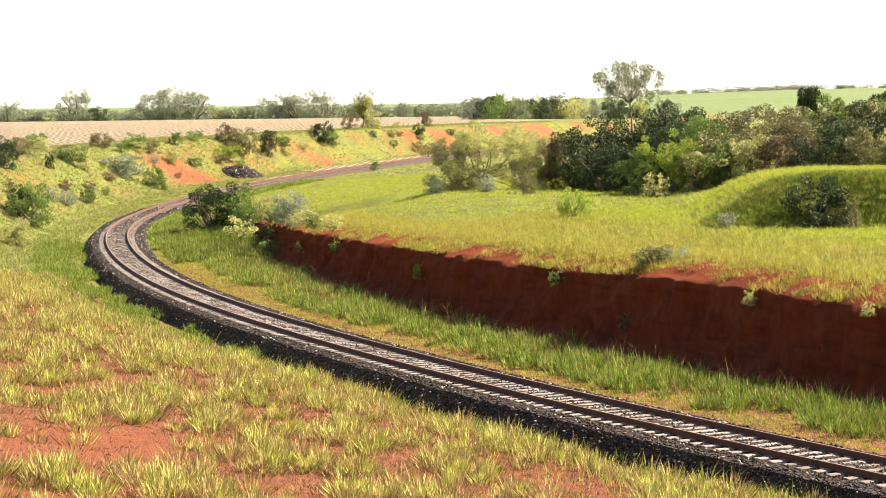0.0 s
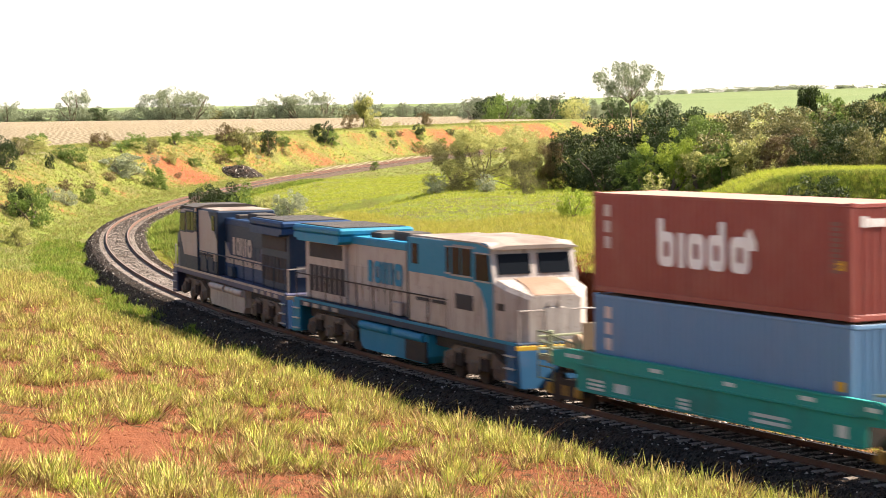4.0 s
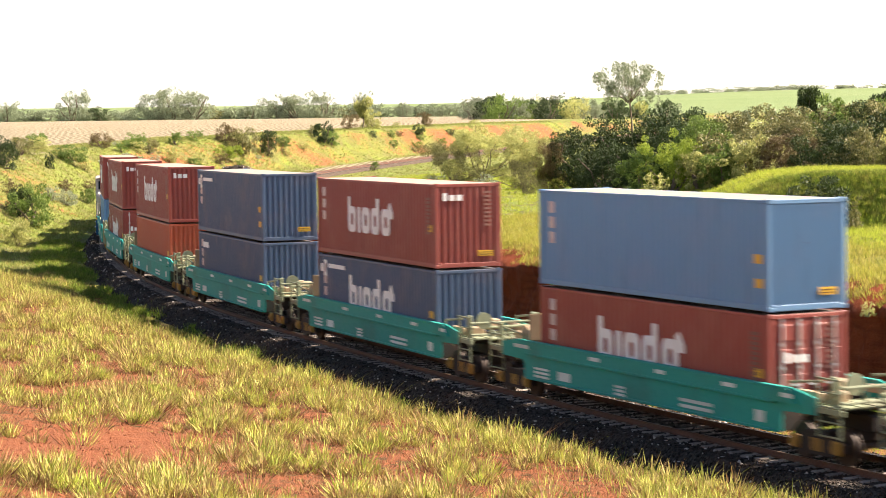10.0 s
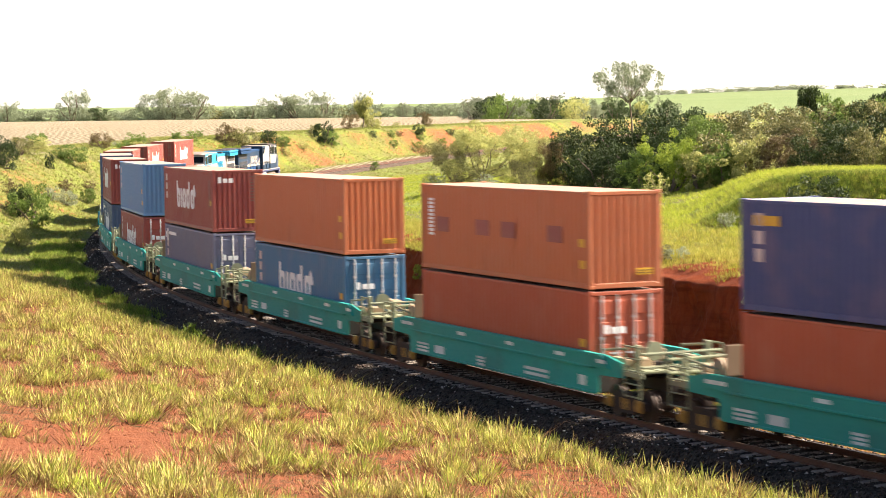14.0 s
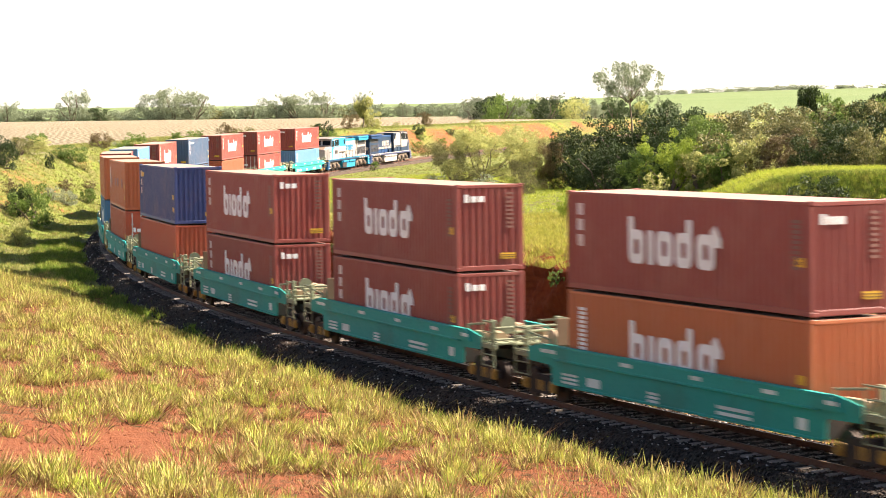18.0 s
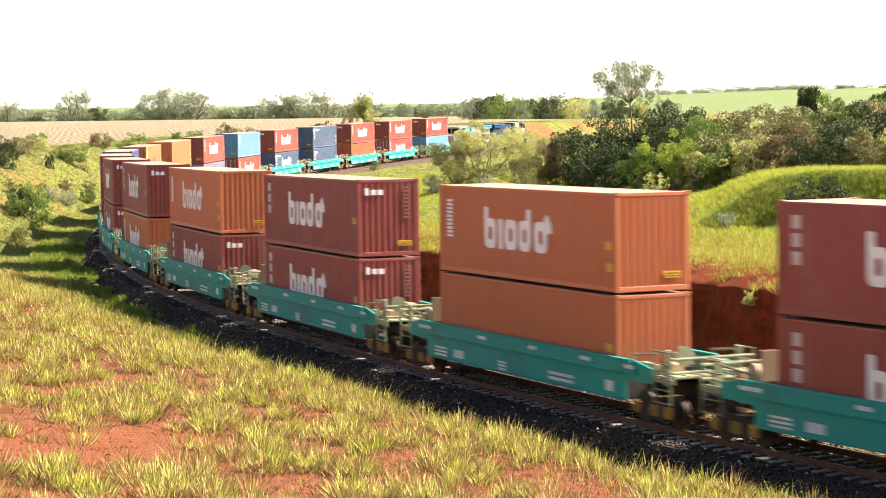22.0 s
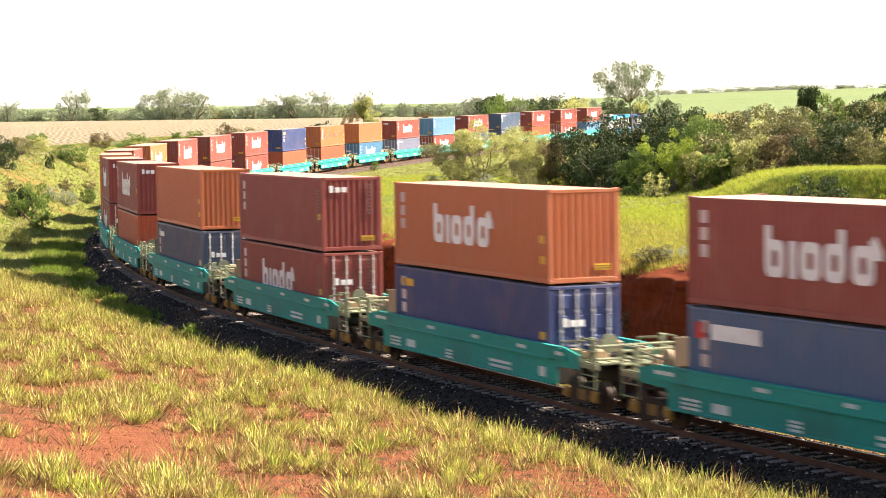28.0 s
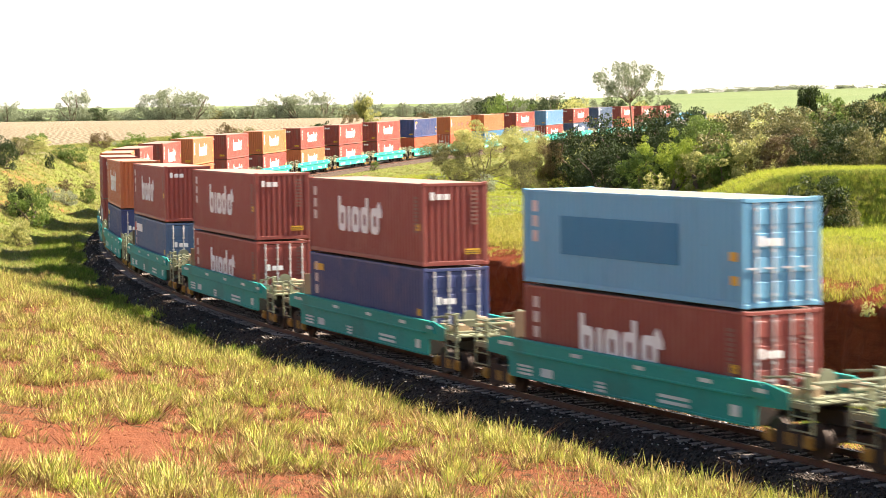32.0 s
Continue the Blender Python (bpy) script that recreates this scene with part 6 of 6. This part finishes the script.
def meadow():
    rng = np.random.RandomState(21)
    dry = grass_material("dry tussock grass", (0.27, 0.27, 0.05), (0.52, 0.47, 0.13), (0.54, 0.40, 0.17), 0.20, 0.95)
    lush = grass_material("lush green grass", (0.08, 0.155, 0.012), (0.25, 0.36, 0.04), (0.33, 0.33, 0.07), 0.25, 0.35)
    # Dead-grass brown; its darkest tones stand for shade inside the tussocks.
    dull = grass_material("dead thatch", (0.07, 0.032, 0.015), (0.36, 0.195, 0.085), (0.22, 0.105, 0.045), 0.15, 0.5)
    fresh = grass_material("fresh tussock grass", (0.27, 0.34, 0.045), (0.56, 0.58, 0.12), (0.58, 0.49, 0.15), 0.22, 0.65)
    straw = grass_material("golden field grass", (0.24, 0.26, 0.028), (0.42, 0.40, 0.058), (0.46, 0.38, 0.10), 0.36, 0.35)
    gold = grass_material("sunlit field grass", (0.22, 0.29, 0.022), (0.40, 0.45, 0.045), (0.42, 0.40, 0.08), 0.5, 0.15)

    def patchy(x, y, s, d):
        r = cover_weights(x, y, s, d)[0]
        return np.clip(1.38 - 1.9 * r, 0.16, 1)
    # foreground rise: tussocks that stand in clumps, with earth and litter between
    def clumped(x, y, s, d):
        c = rolling(x * 1.3, y * 0.62, 1.15) + 0.6 * rolling(y * 0.8, x * 1.7, 2.3)
        return patchy(x, y, s, d) * sm(c, 0.02, 0.22)
    out, tall = [], []
    x, y, s, d = scatter(rng, 25000, -36, 74, 5.0, 30, clumped)
    big = np.clip(rng.lognormal(-0.90, 0.40, len(x)), 0.16, 0.8)
    half = rng.rand(len(x)) < 0.55
    out.append(tufts(rng, x[half], y[half], 62, big[half], 1.05, 0.021, None, True, 0.85, 0.24))
    tall.append(tufts(rng, x[~half], y[~half], 62, big[~half], 1.05, 0.021, None, True, 0.85, 0.24))
    low = rng.rand(len(x)) < 0.92
    jog = rng.normal(size=(2, len(x))) * 0.12
    thatch = [tufts(rng, (x + jog[0])[low], (y + jog[1])[low], 26, big[low] * 0.75, 1.7, 0.018, None, True, 1.5)]
    x, y, s, d = scatter(rng, 20000, -36, 74, 5.0, 30, patchy)
    thatch.append(tufts(rng, x, y, 12, rng.uniform(0.06, 0.24, len(x)), 2.2, 0.018, None, True, 1.6))
    stuff("dead_grass", thatch, dull, "dead brown thatch between the tussocks")
    x, y, s, d = scatter(rng, 9000, -36, 74, 4.4, 30, patchy)
    out.append(tufts(rng, x, y, 5, rng.uniform(0.07, 0.20, len(x)), 1.5, 0.018))
    x, y, s, d = scatter(rng, 900, -30, 60, 6.5, 10.5)
    tall.append(tufts(rng, x, y, 7, rng.uniform(0.45, 0.9, len(x)), 0.5, 0.014))
    stuff("green_tussocks", tall, fresh, "fresh yellow-green tussocks on the near slope")
    stuff("tussock_grass", out, dry, "dry yellow-green tussocks on red earth")
    # beside the ballast and under the bank
    out = []
    x, y, s, d = scatter(rng, 11000, -30, 112, 2.2, 6.2, lambda x, y, s, d: sm(rolling(x * 1.5, y * 0.7, 1.3) + 0.5 * rolling(y, x, 3.1), -0.1, 0.35) * np.interp(d, (2.2, 3.2), (0.25, 1)))
    out.append(tufts(rng, x, y, 30, rng.uniform(0.15, 0.6, len(x)), 1.2, 0.024, None, True, 0.85, 0.24))
    def ditch(x, y, s, d):
        c = rolling(x * 1.2, y * 0.6, 1.6) + 0.7 * rolling(y, x, 4.5)
        return sm(c, -0.75, 0.15) * np.interp(-d, (4.9, 5.8, 8.2, 9.4), (0.02, 0.9, 1, 0.10))
    x, y, s, d = scatter(rng, 9000, -30, 114, -10.2, -4.6, ditch)
    out.append(tufts(rng, x, y, 38, np.clip(rng.lognormal(-0.72, 0.34, len(x)), 0.2, 0.95), 1.1, 0.030, None, True, 0.8, 0.30))
    some = rng.rand(len(x)) < 0.5
    brown = [tufts(rng, x[some] + 0.15, y[some], 14, rng.uniform(0.2, 0.6, some.sum()), 1.2, 0.022, None, True)]
    x, y, s, d = scatter(rng, 1100, -30, 100, -9.9, -6.5)
    brown.append(tufts(rng, x, y, 5, rng.uniform(0.6, 1.25, len(x)), 0.5, 0.014))
    x, y, s, d = scatter(rng, 9000, -30, 115, -10.6, -2.8)
    brown.append(tufts(rng, x, y, 6, rng.uniform(0.06, 0.2, len(x)), 1.8, 0.02, None, True))
    stuff("dry_stalks", brown, dull, "dry brown stalks in the ditch")
    x, y, s, d = scatter(rng, 20000, -30, 120, -10.5, -2.7)
    carpet = tufts(rng, x, y, 8, rng.uniform(0.05, 0.18, len(x)), 2.0, 0.026, None, True)
    x, y, s, d = scatter(rng, 4000, 100, 225, -5.0, -2.3)
    out.append(tufts(rng, x, y, 10, rng.uniform(0.2, 0.6, len(x)), 1.0, 0.04))
    x, y, s, d = scatter(rng, 20000, 62, 250, 3.2, 26, lambda x, y, s, d: np.clip(1.1 - 1.4 * cover_weights(x, y, s, d)[0], 0.16, 1))
    slope = tufts(rng, x, y, 11, rng.uniform(0.12, 0.42, len(x)), 1.1, 0.038, None, True)
    x, y = rng.uniform(12, 27, 14000), rng.uniform(106.5, 112.5, 14000)
    seen = (x < 0.222 * y + 2.5) & (field_height(x, y, 0 * x) > field_height(x, 0 * y + 100.0, 0 * x) + 0.12)
    weeds = tufts(rng, x[seen], y[seen], 10, rng.uniform(0.12, 0.36, seen.sum()), 1.3, 0.022, None, True)
    # Shade on the mound's front is put into this darker weed colour.
    weedy = grass_material("weeds darkened for shade", (0.08, 0.13, 0.015), (0.20, 0.26, 0.035), (0.26, 0.27, 0.055), 0.35, 0.2)
    olive = grass_material("dull slope grass", (0.15, 0.20, 0.04), (0.32, 0.37, 0.08), (0.34, 0.31, 0.10), 0.45, 0.45)
    x, y, s, d = scatter(rng, 5200, 84, 132, -10.5, -3.6, lambda x, y, s, d: sm(rolling(x, y, 2.4) + 0.4 * rolling(y, x, 5), -0.4, 0.3))
    weeds2 = tufts(rng, x, y, 22, np.clip(rng.lognormal(-0.75, 0.35, len(x)), 0.2, 0.9), 1.1, 0.038, None, True, 0.8, 0.32)
    stuff("mound_weeds", [weeds, weeds2], weedy, "rank green weeds on banks and mounds, darkened for shade")
    stuff("slope_grass", [slope], olive, "mixed green and brown grass of the outer slope")
    stuff("verge_grass", out, lush, "lush green grass beside the railway")
    # the field above the bank
    out = []
    x, y, s, d = scatter(rng, 30000, -6, 62, -46, BANK_D - 2.2)
    near = d > -22 - 5 * rng.rand(len(d))
    out.append(tufts(rng, x[near], y[near], 10, rng.uniform(0.15, 0.46, near.sum()), 1.2, 0.022, None, True))
    mound = tufts(rng, x[~near], y[~near], 10, rng.uniform(0.14, 0.38, (~near).sum()), 1.3, 0.024, None, True)
    x, y, s, d = scatter(rng, 8200, -24, 104, BANK_D - 2.6, BANK_D - 0.2, lambda x, y, s, d: np.clip(0.40 + 0.45 * (BANK_D - 0.6 - d) + 0.6 * rolling(x, y, 2.2), 0, 1))
    lip = bank_top(s) + LIP * np.interp(BANK_D - d, (0.3, 2.3), (-0.3, 0.95)) - 0.05
    out.append(tufts(rng, x, y, 22, rng.uniform(0.18, 0.5, len(x)), 1.1, 0.022, lip, True, 0.85, 0.24))
    some = rng.rand(len(x)) < 0.55
    stuff("dry_lip_grass", [tufts(rng, x[some] + 0.1, y[some], 16, rng.uniform(0.12, 0.42, some.sum()), 1.3, 0.022, lip[some], True, 0.9, 0.22)], dull, "dead brown grass along the lip of the bank")
    x, y, s, d = scatter(rng, 8000, -24, 100, BANK_D - 6, BANK_D - 2.1)
    out.append(tufts(rng, x, y, 12, rng.uniform(0.2, 0.52, len(x)), 1.2, 0.022, None, True))
    stuff("field_grass", out, straw, "tall golden yellow-green grass of the field")
    out = [mound, carpet]
    x, y, s, d = scatter(rng, 34000, 62, 230, -52, -4.5)
    out.append(tufts(rng, x, y, 7, rng.uniform(0.10, 0.30, len(x)), 1.4, 0.036, None, True))
    stuff("meadow_grass", out, gold, "bright green grass of the lower meadow")
    out = []
    x, y, s, d = scatter(rng, 9000, 225, 420, 4, 24, lambda x, y, s, d: np.clip(1.15 - 1.6 * cover_weights(x, y, s, d)[0] - 1.2 * cover_weights(x, y, s, d)[1], 0.0, 1))
    out.append(tufts(rng, x, y, 7, rng.uniform(0.12, 0.4, len(x)), 1.2, 0.075, None, True))
    x, y, s, d = scatter(rng, 6000, 230, 420, -45, -3.4)
    out.append(tufts(rng, x, y, 6, rng.uniform(0.12, 0.32, len(x)), 1.2, 0.075, None, True))
    stuff("distant_grass", out, olive, "grass along the far cutting")


meadow()


# ---- loose stones ----
def stones(rng, p, size):
    """Rough eight-sided stones."""
    n = len(p)
    base = np.array(((1, 0, 0), (-1, 0, 0), (0, 1, 0), (0, -1, 0), (0, 0, 1), (0, 0, -1)), float)
    v = base[None] * size[:, None, None] * rng.uniform(0.45, 1.35, (n, 6, 1)) * np.array((1.0, 1.0, 0.7)) + rng.normal(size=(n, 6, 3)) * 0.18 * size[:, None, None]
    v = (v + p[:, None]).reshape(-1, 3)
    tri = np.array(((0, 2, 4), (2, 1, 4), (1, 3, 4), (3, 0, 4), (2, 0, 5), (1, 2, 5), (3, 1, 5), (0, 3, 5)))
    f = (np.arange(n)[:, None, None] * 6 + tri[None]).reshape(-1, 3)
    return v, f


def stone_material():
    m, t, b = mat("broken basalt", 0.95, 0, 0.12)
    geo = t.nodes.new("ShaderNodeNewGeometry")
    c = mix(t, geo.outputs["Random Per Island"], (0.007, 0.006, 0.005), (0.080, 0.066, 0.056))
    c = mix(t, ramp(t, geo.outputs["Random Per Island"], 0.94, 0.95), c, (0.44, 0.40, 0.36))
    n = noisy(t, coords(t, True), 0.9, 3)
    c = mix(t, ramp(t, n, 0.5, 0.72, 0, 0.5), c, (0.11, 0.065, 0.045))
    t.links.new(c, b.inputs["Base Color"])
    return m


def gravel():
    rng = np.random.RandomState(5)
    n = 56000
    s = -30 + 185 * rng.rand(n) ** 1.5
    d = rng.uniform(-2.7, 2.7, n)
    up = np.interp(np.abs(d), (0, 1.0, 1.5, 1.95, 2.25, 2.55, 2.9), (-0.195, -0.21, -0.225, -0.25, -0.55, -0.85, -1.15))
    h = np.interp(s, LINE_S, LINE_H)
    p = np.stack([np.interp(s, LINE_S, LINE_X) - np.sin(h) * d, np.interp(s, LINE_S, LINE_Y) + np.cos(h) * d, np.interp(s, LINE_S, LINE_Z) + up + 0.02], 1)
    keep = np.abs(np.abs(d) - 0.835) > 0.12
    p = p[keep]
    stuff("ballast_stones", [stones(rng, p, rng.uniform(0.022, 0.062, len(p)) * np.interp(s[keep], (60, 140), (1.0, 1.7)))], stone_material(), "loose dark crushed stones of the ballast")
    red, t, b = mat("red earth clods", 0.95, 0, 0.1)
    geo = t.nodes.new("ShaderNodeNewGeometry")
    t.links.new(mix(t, geo.outputs["Random Per Island"], (0.11, 0.034, 0.016), (0.25, 0.085, 0.04)), b.inputs["Base Color"])
    x, y, s, d = scatter(rng, 30000, -36, 60, 6, 28, lambda x, y, s, d: np.clip(cover_weights(x, y, s, d)[0] * 1.4 - 0.25, 0, 1))
    p = np.stack([x, y, ground_height(x, y)[0]], 1)
    stuff("earth_clods", [stones(rng, p, rng.uniform(0.010, 0.075, len(p)) * rng.uniform(0.3, 1, len(p)) ** 1.5)], red, "loose clods of red earth")
    # the heap beside the far curve
    n = 2600
    a, r = rng.uniform(0, 6.28, n), np.sqrt(rng.rand(n))
    c = on_track(230, 7.6)
    q = np.stack([c[0] + np.cos(a) * r * 2.9, c[1] + np.sin(a) * r * 3.4, np.zeros(n)], 1)
    q[:, 2] = ground_height(q[:, 0], q[:, 1])[0] + 1.5 * (1 - r ** 1.6) * rng.uniform(0.85, 1.0, n)
    pile = stuff("stone_heap", [stones(rng, q, rng.uniform(0.10, 0.24, n))], bpy.data.materials["broken basalt"], "heap of dark broken stones beside the line")
    return pile


gravel()


# ---- the train runs along the line ----
PITCH = 19.951
LOWER, UPPER = 0.655, 3.61
LOCO_AT = (43.3, 20.95)


def head_at(t):
    return -58.49 + 17.14084 * t + 0.0033156 * t * t


def riding(s, reach, up):
    """The pose of what rides at s on two trucks, reach metres before and behind its middle."""
    a, b = on_track(s - reach), on_track(s + reach)
    m = (a + b) / 2
    d = b - a
    yaw, tilt = math.atan2(d[1], d[0]), math.asin(d[2] / np.linalg.norm(d))
    return Matrix.Translation((m[0], m[1], m[2])) @ Matrix.Rotation(yaw, 4, "Z") @ Matrix.Rotation(-tilt, 4, "Y") @ Matrix.Translation((0, 0, up))


def turned_axle(x, radius, way, t):
    return Matrix.Translation((x, 0, radius)) @ Matrix.Rotation(way * (head_at(t) / radius) % (2 * math.pi), 4, "Y")


def motions():
    times = [0.5 * i for i in range(65)]
    ticks = [i / FPS for i in range(32 * FPS + 1)]
    for k, car in enumerate(CARS):
        rows = [(t, head_at(t) - (k + 1) * PITCH) for t in times]
        walk(car, [(t, riding(s, TRUCK, 0)) for t, s in rows])
        walk(STACKS[k][0], [(t, riding(s, TRUCK, LOWER)) for t, s in rows])
        walk(STACKS[k][1], [(t, riding(s, TRUCK, UPPER)) for t, s in rows])
    for loco, ahead, turn in zip(LOCOS, LOCO_AT, (0, math.pi)):
        walk(loco, [(t, riding(head_at(t) - PITCH + ahead, 6.9, 0) @ Matrix.Rotation(turn, 4, "Z")) for t in times])
    # every axle turns as far as the train has run
    for thing, radius, way in [(car, 0.46, 1) for car in CARS] + [(LOCOS[0], 0.53, 1), (LOCOS[1], 0.53, -1)]:
        for axle in [o for o in thing.children if o.name.startswith("axle")]:
            x = axle.matrix_basis.translation.x
            walk(axle, [(t, turned_axle(x, radius, way, t)) for t in ticks])


motions()
